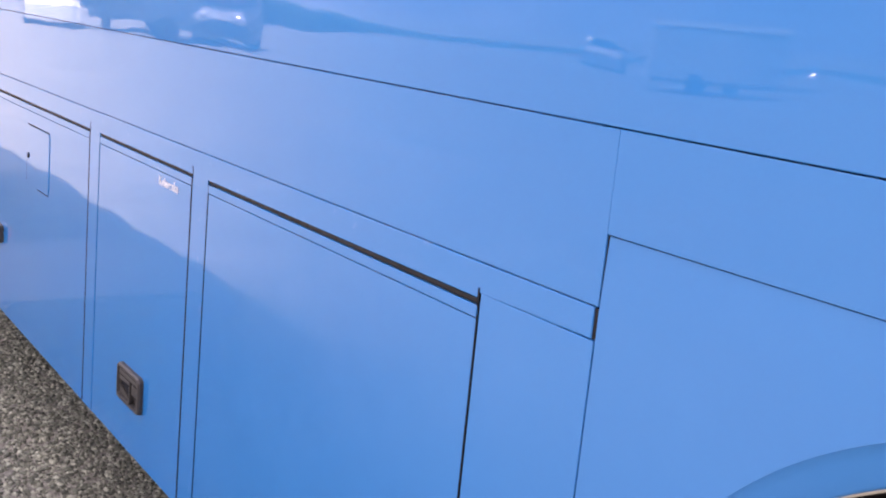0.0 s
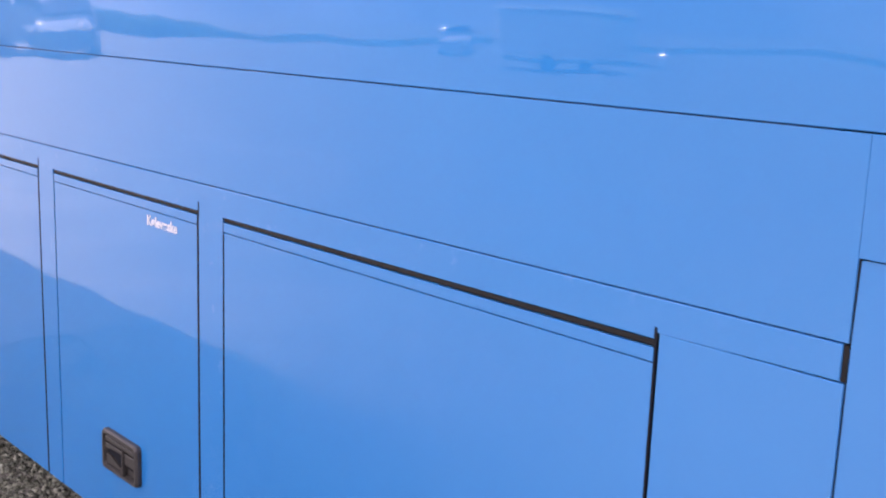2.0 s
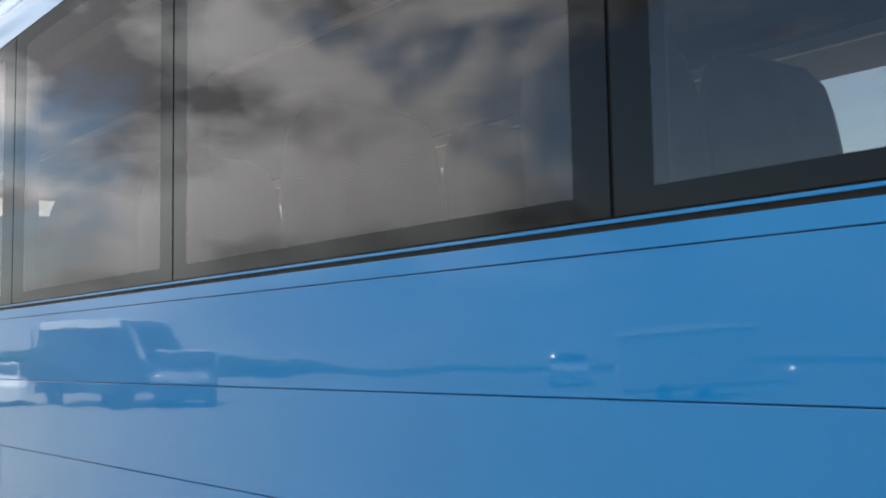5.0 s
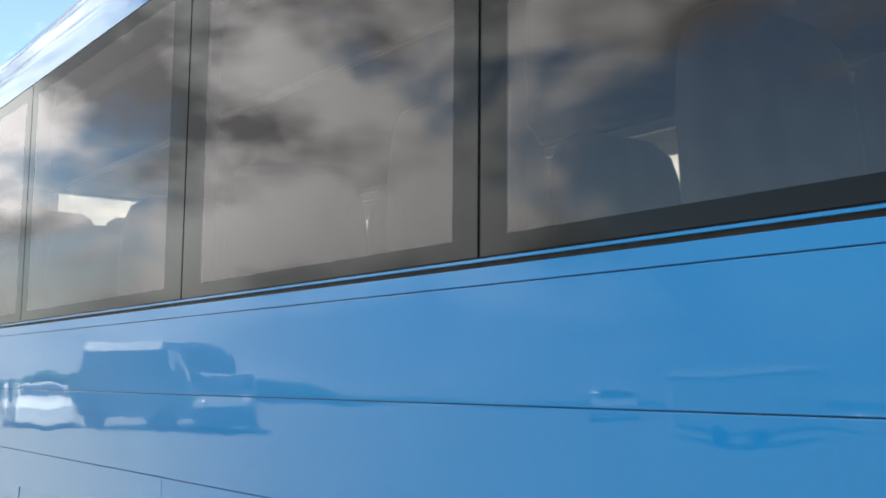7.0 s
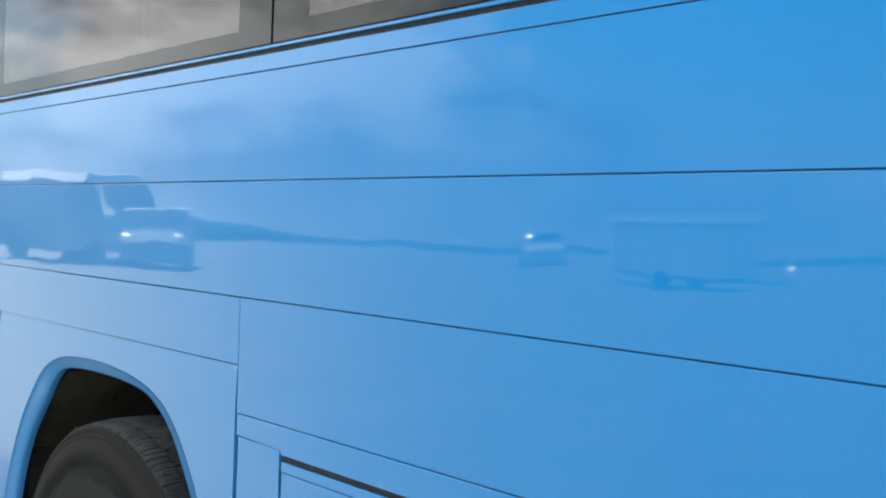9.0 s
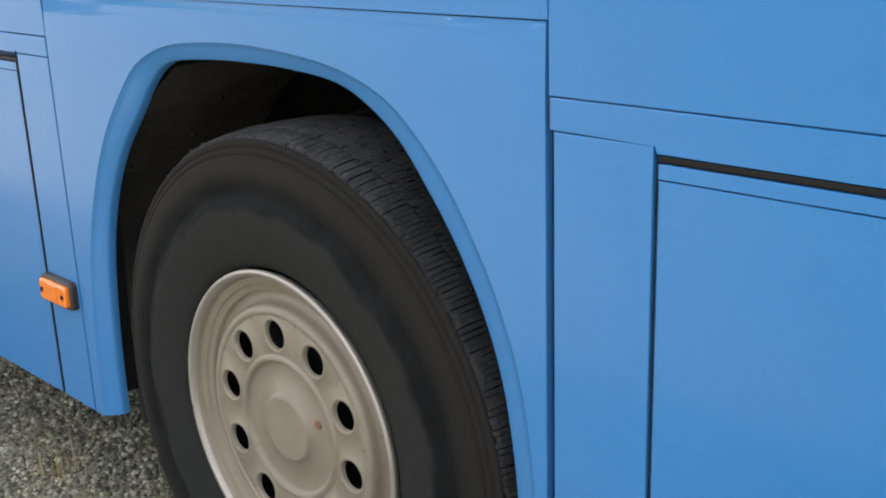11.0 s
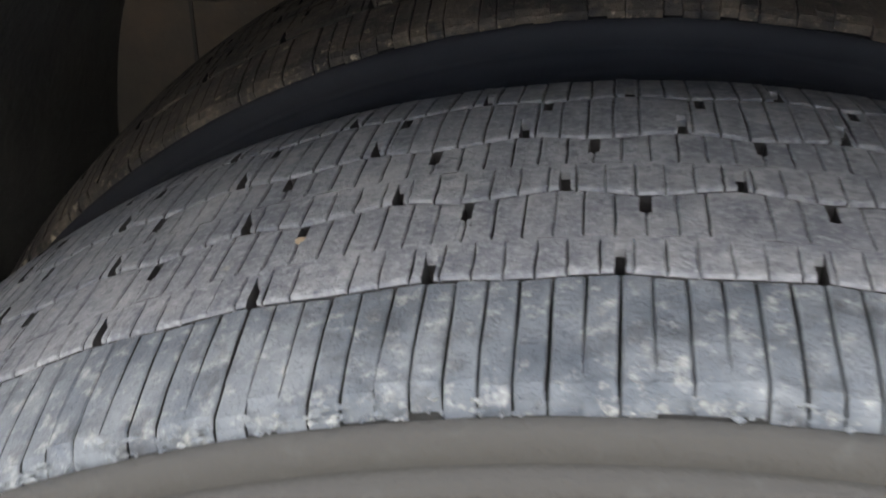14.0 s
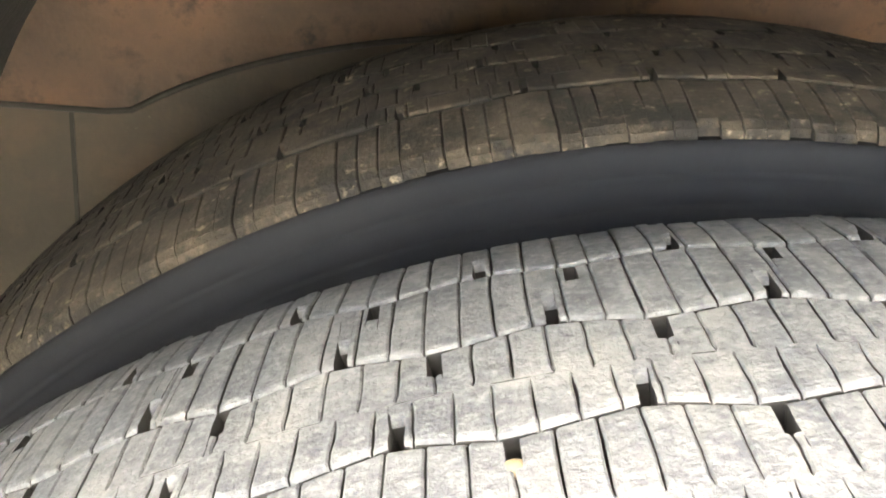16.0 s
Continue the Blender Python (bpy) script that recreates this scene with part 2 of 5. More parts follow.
overlay(TREAD, (0.1020, 0.1040, 0.1005), 48.0, 0.54, 0.76, 9.0)
overlay(TREAD, (0.0360, 0.0398, 0.0455), 52.0, 0.56, 0.76, 8.0)
overlay(TREAD, (0.1000, 0.0950, 0.0780), 62.0, 0.66, 0.80, 9.0)
bump(TREAD, 620, 0.55, 0.0012, 6.0)
bump(TREAD, 140, 0.5, 0.003, 5.0)
TREAD_IN = material("brown_dusty_tread_rubber", (0.0314, 0.0257, 0.0195), 0.9, spec=0.25)
vary(TREAD_IN, ((0.0050, 0.0046, 0.0040), (0.0181, 0.0149, 0.0110), (0.0320, 0.0258, 0.0184)), 26.0, 0.36, 0.64, 9.0)
overlay(TREAD_IN, (0.0500, 0.0410, 0.0292), 240.0, 0.54, 0.68, 6.0)
overlay(TREAD_IN, (0.0052, 0.0049, 0.0045), 55.0, 0.50, 0.62, 8.0)
overlay(TREAD_IN, (0.1147, 0.0974, 0.0709), 85.0, 0.61, 0.68, 7.0)
bump(TREAD_IN, 520, 0.7, 0.0014, 6.0)
TREAD_EDGE = material("bluish_shoulder_rubber", (0.0506, 0.0549, 0.0590), 0.85, spec=0.25)
vary(TREAD_EDGE, ((0.0175, 0.0215, 0.0260), (0.0330, 0.0385, 0.0430), (0.0500, 0.0560, 0.0590)), 34.0, 0.34, 0.64, 9.0)
overlay(TREAD_EDGE, (0.0921, 0.0951, 0.0885), 170.0, 0.54, 0.70, 6.0)
overlay(TREAD_EDGE, (0.0184, 0.0206, 0.0227), 60.0, 0.53, 0.66, 8.0)
overlay(TREAD_EDGE, (0.0980, 0.1010, 0.0960), 52.0, 0.62, 0.74, 9.0)
bump(TREAD_EDGE, 620, 0.55, 0.0012, 6.0)
bump(TREAD_EDGE, 140, 0.6, 0.003, 5.0)


def darken_along_x(m, col, x0, x1, share):
    """Mixes col over the base colour, more and more from x0 to x1, with a ragged border."""
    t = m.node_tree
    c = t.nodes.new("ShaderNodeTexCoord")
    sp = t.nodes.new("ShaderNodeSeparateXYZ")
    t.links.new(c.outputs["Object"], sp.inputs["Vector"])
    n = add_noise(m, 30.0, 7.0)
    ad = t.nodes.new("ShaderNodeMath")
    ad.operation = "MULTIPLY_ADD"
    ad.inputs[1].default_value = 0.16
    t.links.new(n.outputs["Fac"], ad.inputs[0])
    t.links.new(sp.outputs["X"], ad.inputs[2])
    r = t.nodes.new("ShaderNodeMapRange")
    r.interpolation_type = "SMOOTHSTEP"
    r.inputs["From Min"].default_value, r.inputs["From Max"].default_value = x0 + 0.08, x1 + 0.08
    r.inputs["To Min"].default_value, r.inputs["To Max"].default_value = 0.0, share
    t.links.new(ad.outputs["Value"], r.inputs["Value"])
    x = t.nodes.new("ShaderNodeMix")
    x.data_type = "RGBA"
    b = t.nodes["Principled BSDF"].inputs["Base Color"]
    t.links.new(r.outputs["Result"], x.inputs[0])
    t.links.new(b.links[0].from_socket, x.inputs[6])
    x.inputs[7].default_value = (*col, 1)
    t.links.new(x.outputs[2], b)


# the tread colour gets darker towards +x
darken_along_x(TREAD, (0.0090, 0.0108, 0.0122), 0.10, 0.32, 0.72)
darken_along_x(TREAD_EDGE, (0.0090, 0.0108, 0.0122), 0.12, 0.34, 0.60)
GROOVE = material("groove_rubber", (0.0115, 0.0111, 0.0108), 0.9, spec=0.2)
vary(GROOVE, ((0.0045, 0.0045, 0.0046), (0.0154, 0.0148, 0.0141)), 90.0, 0.35, 0.75)
COVER = material("champagne_wheel_paint", (0.20, 0.182, 0.142), 0.5, 0.12, 0.1)
vary(COVER, ((0.170, 0.155, 0.119), (0.212, 0.194, 0.151)), 7.0, 0.3, 0.7)
overlay(COVER, (0.1250, 0.0980, 0.0680), 38.0, 0.60, 0.82, 6.0)
rough_vary(COVER, 30, 0.42, 0.62)
BRIGHT = material("bare_metal_rim_edge", (0.330, 0.316, 0.290), 0.38, 0.6)
rough_vary(BRIGHT, 60, 0.25, 0.5)
RUST = material("brown_rust", (0.17, 0.085, 0.045), 0.85)
LINER = material("dirty_wheelhouse_panel", (0.0430, 0.0349, 0.0269), 0.85)
vary(LINER, ((0.0185, 0.0160, 0.0120), (0.0330, 0.0275, 0.0200), (0.0440, 0.0340, 0.0240)), 5.0, 0.3, 0.7, 7.0)
overlay(LINER, (0.0620, 0.0400, 0.0250), 6.0, 0.52, 0.72, 7.0)
overlay(LINER, (0.1075, 0.0968, 0.0806), 70.0, 0.70, 0.80)
bump(LINER, 60, 0.3, 0.003)
PLATE = material("dusty_olive_sheet", (0.062, 0.056, 0.045), 0.85)
vary(PLATE, ((0.042, 0.041, 0.034), (0.068, 0.065, 0.053), (0.092, 0.088, 0.072)), 14.0, 0.3, 0.7, 8.0)
overlay(PLATE, (0.024, 0.022, 0.019), 22.0, 0.58, 0.76, 6.0)
bump(PLATE, 90, 0.3, 0.002)
RUSTY = material("rusty_painted_sheet", (0.0405, 0.0247, 0.0158), 0.85)
vary(RUSTY, ((0.0260, 0.0180, 0.0128), (0.0590, 0.0355, 0.0222), (0.0920, 0.0500, 0.0280)), 7.0, 0.34, 0.66, 8.0)
overlay(RUSTY, (0.0135, 0.0114, 0.0095), 28.0, 0.52, 0.70, 7.0)
overlay(RUSTY, (0.1170, 0.0950, 0.0693), 46.0, 0.68, 0.74, 5.0)
bump(RUSTY, 70, 0.4, 0.003)
LINER_DARK = material("black_underseal", (0.012, 0.012, 0.011), 0.9)
vary(LINER_DARK, ((0.008, 0.008, 0.0075), (0.019, 0.0185, 0.0165)), 12.0)
bump(LINER_DARK, 80, 0.4, 0.004)
SEAT = material("grey_seat_fabric", (0.058, 0.058, 0.063), 0.9)
vary(SEAT, ((0.045, 0.045, 0.050), (0.072, 0.071, 0.074)), 9.0, 0.3, 0.7, 2.0)
INSIDE = material("grey_interior_lining", (0.14, 0.135, 0.13), 0.8)
vary(INSIDE, ((0.11, 0.107, 0.104), (0.16, 0.155, 0.15)), 3.0)
RAIL = material("pale_plastic_strip", (0.46, 0.46, 0.46), 0.4)
CHROME = material("bright_metal", (0.75, 0.76, 0.78), 0.15, 1.0)
CAR_DARK = material("dark_car_paint", (0.028, 0.045, 0.060), 0.4, 0.0, 0.3)
CAR_WHITE = material("white_paint_and_roof_shine", (0.75, 0.76, 0.76), 0.35, 0.0, 0.8)
CAR_GREY = material("silver_car_paint", (0.30, 0.30, 0.31), 0.35, 0.3, 0.8)
CAR_SAND = material("pale_trailer_paint", (0.62, 0.60, 0.56), 0.6, 0.0, 0.1)
TRAILER = material("dull_grey_trailer_sheet", (0.36, 0.345, 0.31), 0.7)
CAR_GLASS = material("dark_car_glass", (0.012, 0.014, 0.016), 0.05, 0.0, 0.5)
GLOW = material("white_glow", (1, 1, 1), 0.3)
GLOW.node_tree.nodes["Principled BSDF"].inputs["Emission Color"].default_value = (1.0, 0.97, 0.9, 1)
GLOW.node_tree.nodes["Principled BSDF"].inputs["Emission Strength"].default_value = 60.0
LEAF = material("hedge_leaves", (0.05, 0.085, 0.03), 0.7)
vary(LEAF, ((0.030, 0.055, 0.020), (0.07, 0.11, 0.04)), 0.8)

GRAVEL = material("gravel_ground", (0.24, 0.22, 0.19), 0.95, spec=0.2)
vary(GRAVEL, ((0.13, 0.125, 0.102), (0.25, 0.240, 0.198), (0.39, 0.374, 0.312)), 55.0, 0.3, 0.7, 8.0)
overlay(GRAVEL, (0.34, 0.317, 0.272), 1.1, 0.45, 0.75)
bump(GRAVEL, 70, 1.0, 0.012, 8.0)
STONE = material("gravel_stone", (0.26, 0.24, 0.21), 0.85, spec=0.25)
t_ = STONE.node_tree
geo = t_.nodes.new("ShaderNodeNewGeometry")
rmp = t_.nodes.new("ShaderNodeValToRGB")
rmp.color_ramp.elements[0].color, rmp.color_ramp.elements[1].color = (0.060, 0.064, 0.049, 1), (0.43, 0.44, 0.335, 1)
e_ = rmp.color_ramp.elements.new(0.6)
e_.color = (0.175, 0.181, 0.134, 1)
t_.links.new(geo.outputs["Random Per Island"], rmp.inputs["Fac"])
t_.links.new(rmp.outputs["Color"], t_.nodes["Principled BSDF"].inputs["Base Color"])
bump(STONE, 200, 0.4, 0.002)


def glass_material(name, tint, gloss=1.0, f0=0.04):
    m = bpy.data.materials.new(name)
    m.use_nodes = True
    t = m.node_tree
    t.nodes.clear()
    tr = t.nodes.new("ShaderNodeBsdfTransparent")
    tr.inputs["Color"].default_value = (*tint, 1)
    gl = t.nodes.new("ShaderNodeBsdfGlossy")
    gl.inputs["Roughness"].default_value = 0.0
    gl.inputs["Color"].default_value = (gloss, gloss * 0.945, gloss * 0.955, 1)
    fr = t.nodes.new("ShaderNodeLayerWeight")
    pw = t.nodes.new("ShaderNodeMath")
    pw.operation = "POWER"
    pw.inputs[1].default_value = 5.0
    t.links.new(fr.outputs["Facing"], pw.inputs[0])
    fm = t.nodes.new("ShaderNodeMapRange")
    fm.inputs["To Min"].default_value = f0
    t.links.new(pw.outputs["Value"], fm.inputs["Value"])
    mx = t.nodes.new("ShaderNodeMixShader")
    t.links.new(fm.outputs["Result"], mx.inputs["Fac"])
    t.links.new(tr.outputs["BSDF"], mx.inputs[1])
    t.links.new(gl.outputs["BSDF"], mx.inputs[2])
    o = t.nodes.new("ShaderNodeOutputMaterial")
    t.links.new(mx.outputs["Shader"], o.inputs["Surface"])
    return m


GLASS = glass_material("tinted_window_glass", (0.40, 0.385, 0.365), 1.0, 0.060)
GLASS_FAR = glass_material("far_window_glass", (0.98, 0.95, 0.90), 0.6)


# ---- building helpers ----
def mesh_from(name, verts, faces, mat, smooth=False):
    me = bpy.data.meshes.new(name)
    me.from_pydata([tuple(map(float, v)) for v in verts], [], faces)
    me.materials.append(mat)
    if smooth:
        me.polygons.foreach_set("use_smooth", [True] * len(me.polygons))
    me.update()
    return me


def under(ob, parent):
    ob.parent = parent
    return ob


def part_mesh(name, me, parent, label=""):
    ob = under(new(name, me), parent)
    if label:
        ob["label"] = label
    return ob


def part(name, bm, mat, parent, label="", smooth=False):
    me = bpy.data.meshes.new(name)
    bmesh.ops.recalc_face_normals(bm, faces=bm.faces)
    bm.to_mesh(me)
    bm.free()
    me.materials.append(mat)
    if smooth:
        me.polygons.foreach_set("use_smooth", [True] * len(me.polygons))
    return part_mesh(name, me, parent, label)


def box(bm, x0, x1, y0, y1, z0, z1, bevel=0.0, seg=2):
    v = [bm.verts.new(p) for p in ((x0, y0, z0), (x1, y0, z0), (x1, y1, z0), (x0, y1, z0), (x0, y0, z1), (x1, y0, z1), (x1, y1, z1), (x0, y1, z1))]
    fs = [bm.faces.new([v[i] for i in q]) for q in ((0, 3, 2, 1), (4, 5, 6, 7), (0, 1, 5, 4), (1, 2, 6, 5), (2, 3, 7, 6), (3, 0, 4, 7))]
    if bevel:
        edges = list({e for f in fs for e in f.edges})
        bmesh.ops.bevel(bm, geom=edges, offset=bevel, segments=seg, affect="EDGES", profile=0.5)


def slab(bm, outline, y0, y1, bevel=0.0):
    """An upright plate with the outline [(x, z), ...] that faces -y at y0 and reaches back to y1."""
    front = [bm.verts.new((x, y0, z)) for x, z in outline]
    rear = [bm.verts.new((x, y1, z)) for x, z in outline]
    f = bm.faces.new(front)
    bm.faces.new(list(reversed(rear)))
    n = len(outline)
    for i in range(n):
        bm.faces.new((front[i], rear[i], rear[(i + 1) % n], front[(i + 1) % n]))
    if bevel:
        bmesh.ops.bevel(bm, geom=list(f.edges), offset=bevel, segments=2, affect="EDGES", profile=0.5)


def rect(x0, x1, z0, z1):
    return [(x0, z0), (x1, z0), (x1, z1), (x0, z1)]


def revolve(profile, x, z, steps=160, closed=False, wobble=None):
    """Points (r, y) turned round the axle at x, z."""
    vs, fs = [], []
    n = len(profile)
    for i in range(steps):
        a = 2 * math.pi * i / steps
        for k, (r, y) in enumerate(profile):
            rr = r + (wobble(k, a) if wobble else 0.0)
            vs.append((x + rr * math.cos(a), y, z + rr * math.sin(a)))
    for i in range(steps):
        j = (i + 1) % steps
        for k in range(n if closed else n - 1):
            l = (k + 1) % n
            fs.append((i * n + k, j * n + k, j * n + l, i * n + l))
    return vs, fs


def lettering(text, x, z, size, y, mat, parent, name, label=""):
    cu = bpy.data.curves.new(name, "FONT")
    cu.body, cu.size, cu.extrude, cu.offset = text, size, 0.0004, size * 0.022
    ob = bpy.data.objects.new(name, cu)
    scene.collection.objects.link(ob)
    ob.matrix_world = pose(x, y, z, 90, 0, 0)
    bpy.context.view_layer.update()
    me = bpy.data.meshes.new_from_object(ob.evaluated_get(bpy.context.evaluated_depsgraph_get()))
    me.transform(ob.matrix_world)
    bpy.data.objects.remove(ob)
    me.materials.clear()
    me.materials.append(mat)
    return part_mesh(name, me, parent, label)


# ---- ground ----
def ground_sheet():
    bm = bmesh.new()
    bmesh.ops.create_grid(bm, x_segments=2, y_segments=2, size=1500)
    ob = part("ground", bm, GRAVEL, None)
    return tagged(ob, "grey-brown gravel yard ground, dry and stony", "ground", kind="structure")


ground = ground_sheet()


def gravel_bed(x0, x1, y0, y1, count, seed):
    rng = np.random.default_rng(seed)
    base = np.array([(0, 0, 1), (.89, 0, .45), (.28, .85, .45), (-.72, .53, .45), (-.72, -.53, .45), (.28, -.85, .45), (.72, .53, -.45), (-.28, .85, -.45), (-.89, 0, -.45), (-.28, -.85, -.45), (.72, -.53, -.45), (0, 0, -1)])
    tri = [(0, 1, 2), (0, 2, 3), (0, 3, 4), (0, 4, 5), (0, 5, 1), (1, 6, 2), (2, 7, 3), (3, 8, 4), (4, 9, 5), (5, 10, 1), (6, 7, 2), (7, 8, 3), (8, 9, 4), (9, 10, 5), (10, 6, 1)]
    vs, fs = [], []
    for i in range(count):
        s = 0.0030 + 0.0072 * rng.random() ** 2.2
        sc = s * (0.7 + 0.6 * rng.random(3)) * (1, 1, 0.75)
        a = rng.random() * 6.283
        p = base * (1 + 0.25 * (rng.random((12, 1)) - 0.5)) * sc
        c, sn = math.cos(a), math.sin(a)
        p = np.stack([p[:, 0] * c - p[:, 1] * sn, p[:, 0] * sn + p[:, 1] * c, p[:, 2]], 1)
        p += (x0 + (x1 - x0) * rng.random(), y1 - (y1 - y0) * (1.0 - math.sqrt(1.0 - rng.random())), s * 0.25)
        o = len(vs)
        vs.extend(map(tuple, p))
        fs.extend((q[0] + o, q[1] + o, q[2] + o) for q in tri)
    return vs, fs


vs, fs = [], []
for k, (b_, n_) in enumerate((((0.9, 4.7, -1.7, 0.6), 60000), ((-2.8, -0.35, -1.5, 0.6), 34000))):
    v_, f_ = gravel_bed(*b_, n_, 11 + k)
    o_ = len(vs)
    vs += v_
    fs += [tuple(i + o_ for i in f) for f in f_]
gravel = new("gravel", mesh_from("gravel", vs, fs, STONE))
tagged(gravel, "loose grey and beige gravel stones lying beside and under the bus", "gravel", kind="stuff")

# ---- the bus ----
bus = new("bus")
tagged(bus, "blue single-deck coach with tinted windows parked on gravel", "bus")
bus.empty_display_size = 0.3
GAP = 0.0009


def panel(name, outline, y0=0.0, depth=0.016, bevel=0.0012, mat=PAINT, parent=bus, label=""):
    bm = bmesh.new()
    slab(bm, outline, y0, y0 + depth, bevel)
    return part(name, bm, mat, parent, label)


def inset(x0, x1, z0, z1, g=GAP):
    return rect(x0 + g, x1 - g, z0 + g, z1 - g)


# long horizontal bands of the flank
panel("side_panel", inset(X_REAR, X_FRONT, Z_C, Z_B))
panel("side_panel", inset(X_REAR, X_FRONT, Z_B, Z_A))
panel("side_panel", rect(X_REAR, X_FRONT, Z_A + GAP, Z_W))
panel("side_panel", rect(X_R + GAP, X_F - 0.0001, Z_D + GAP, Z_C - GAP), bevel=0.0007)
# panels over the wheels, which step down behind and before the arches
panel("side_panel", [(X_REAR, Z_D + GAP), (X_PL - GAP, Z_D + GAP), (X_PL - GAP, Z_P + GAP), (X_R - GAP, Z_P + GAP), (X_R - GAP, Z_C - GAP), (X_REAR, Z_C - GAP)])
panel("side_panel", [(X_F + 0.0001, Z_P + GAP), (BASE + 0.605 + GAP, Z_P + GAP), (BASE + 0.605 + GAP, Z_D + GAP), (X_FRONT, Z_D + GAP), (X_FRONT, Z_C - GAP), (X_F + 0.0001, Z_C - GAP)], bevel=0.0007)

# the frame round the luggage doors: a rail with posts
DOORS = ((0.759, 1.644), (1.722, 3.110), (3.188, 3.833), (3.915, 4.873))
Z_TOPGAP, Z_STRIP = 1.0985, 1.0885
comb = [(X_R + GAP + 0.001, Z_D - GAP), (X_F - 0.006, Z_D - GAP), (X_F - 0.006, Z_TOPGAP), (DOORS[3][1], Z_TOPGAP), (DOORS[3][1], Z_STRIP)]
for i in (3, 2, 1, 0):
    comb.append((DOORS[i][0], Z_STRIP))
    if i:
        comb += [(DOORS[i][0], Z_SILL), (DOORS[i - 1][1], Z_SILL), (DOORS[i - 1][1], Z_STRIP)]
comb += [(DOORS[0][0], Z_TOPGAP), (X_R + GAP + 0.001, Z_TOPGAP)]
panel("door_surround", list(reversed(comb)), 0.0, 0.016, 0.0015, SCUFFED)
panel("side_panel", rect(DOORS[3][1] + 0.004, X_F - 0.0006, Z_SILL, Z_TOPGAP - 0.0016))
panel("side_panel", rect(X_R + 0.008, DOORS[0][0] - 0.004, Z_SILL, Z_TOPGAP - 0.0016))


for x_ in (X_F - 0.0055, X_R - 0.0005):
    bm = bmesh.new()
    box(bm, x_, x_ + 0.006, 0.002, 0.015, Z_TOPGAP, Z_D - 0.002)
    part("end_cap", bm, RUBBER, bus)
bm = bmesh.new()
box(bm, X_F - 0.0004, X_F + 0.0026, 0.0035, 0.0140, Z_SILL + 0.002, Z_TOPGAP - 0.001)
box(bm, X_F - 0.0005, X_F + 0.0026, 0.0025, 0.0140, Z_D + 0.001, Z_P - 0.001)
part("panel_seal", bm, DARK, bus)


def handle(parent, x, z):
    """A latch of dark plastic in a raised frame, 16 by 10 cm."""
    w, h = 0.160, 0.092
    h0 = part("handle", handle_frame(x, z, w, h), PLASTIC, parent, "dark grey plastic latch with a finger recess")
    bm = bmesh.new()
    slab(bm, [(x + 0.013, z - 0.030), (x + 0.013, z - 0.043), (x + 0.036, z - 0.040), (x + 0.092, z - 0.038), (x + 0.092, z - 0.030)], -0.0095, -0.001, 0.0015)
    part("paddle", bm, PLASTIC, h0)
    bm = bmesh.new()
    slab(bm, [(x + 0.013, z - 0.079), (x + 0.013, z - 0.056), (x + 0.030, z - 0.058), (x + 0.050, z - 0.063), (x + 0.072, z - 0.071), (x + 0.092, z - 0.075), (x + 0.092, z - 0.079)], -0.0075, -0.001, 0.0020)
    part("lower_lip", bm, PLASTIC, h0)
    bm = bmesh.new()
    box(bm, x + 0.013, x + 0.152, -0.0105, -0.001, z - 0.026, z - 0.014, 0.0025)
    part("upper_ledge", bm, PLASTIC, h0)
    bm = bmesh.new()
    box(bm, x + 0.102, x + 0.148, -0.0090, -0.001, z - 0.056, z - 0.030, 0.002)
    part("lock_plate", bm, PLASTIC, h0)
    bm = bmesh.new()
    box(bm, x + 0.0945, x + 0.0995, -0.0130, -0.001, z - 0.084, z - 0.022, 0.0015)
    part("rib", bm, PLASTIC, h0)
    # black sheet just proud of the floor: the finger hollow's shade as colour
    bm = bmesh.new()
    box(bm, x + 0.0125, x + 0.0935, -0.0022, -0.0005, z - 0.0765, z - 0.0420)
    part("finger_recess_shade", bm, DARK, h0, "black sheet for the shade in the finger recess")
    # same for the shade below the lock plate
    bm = bmesh.new()
    slab(bm, [(x + 0.104, z - 0.058), (x + 0.146, z - 0.058), (x + 0.146, z - 0.072), (x + 0.128, z - 0.066), (x + 0.104, z - 0.064)], -0.0022, -0.0005)
    part("key_recess_shade", bm, DARK, h0)


def handle_frame(x, z, w, h):
    bm = bmesh.new()
    ring = lambda i, y: [bm.verts.new((x + a, y, z + b)) for a, b in rounded(i, w - i, -h + i, -i, 0.011 - i * 0.4)]
    loops = [ring(0.0, 0.003), ring(0.0, -0.008), ring(0.003, -0.013), ring(0.009, -0.013), ring(0.012, -0.0008)]
    for a, b in zip(loops, loops[1:]):
        for i in range(len(a)):
            j = (i + 1) % len(a)
            bm.faces.new((a[i], a[j], b[j], b[i]))
    bm.faces.new(loops[-1])
    return bm


def rounded(x0, x1, z0, z1, r, n=4):
    pts = []
    for cx, cz, a0 in ((x1 - r, z1 - r, 0), (x0 + r, z1 - r, 90), (x0 + r, z0 + r, 180), (x1 - r, z0 + r, 270)):
        for i in range(n + 1):
            a = radians(a0 + 90 * i / n)
            pts.append((cx + r * math.cos(a), cz + r * math.sin(a)))
    return pts


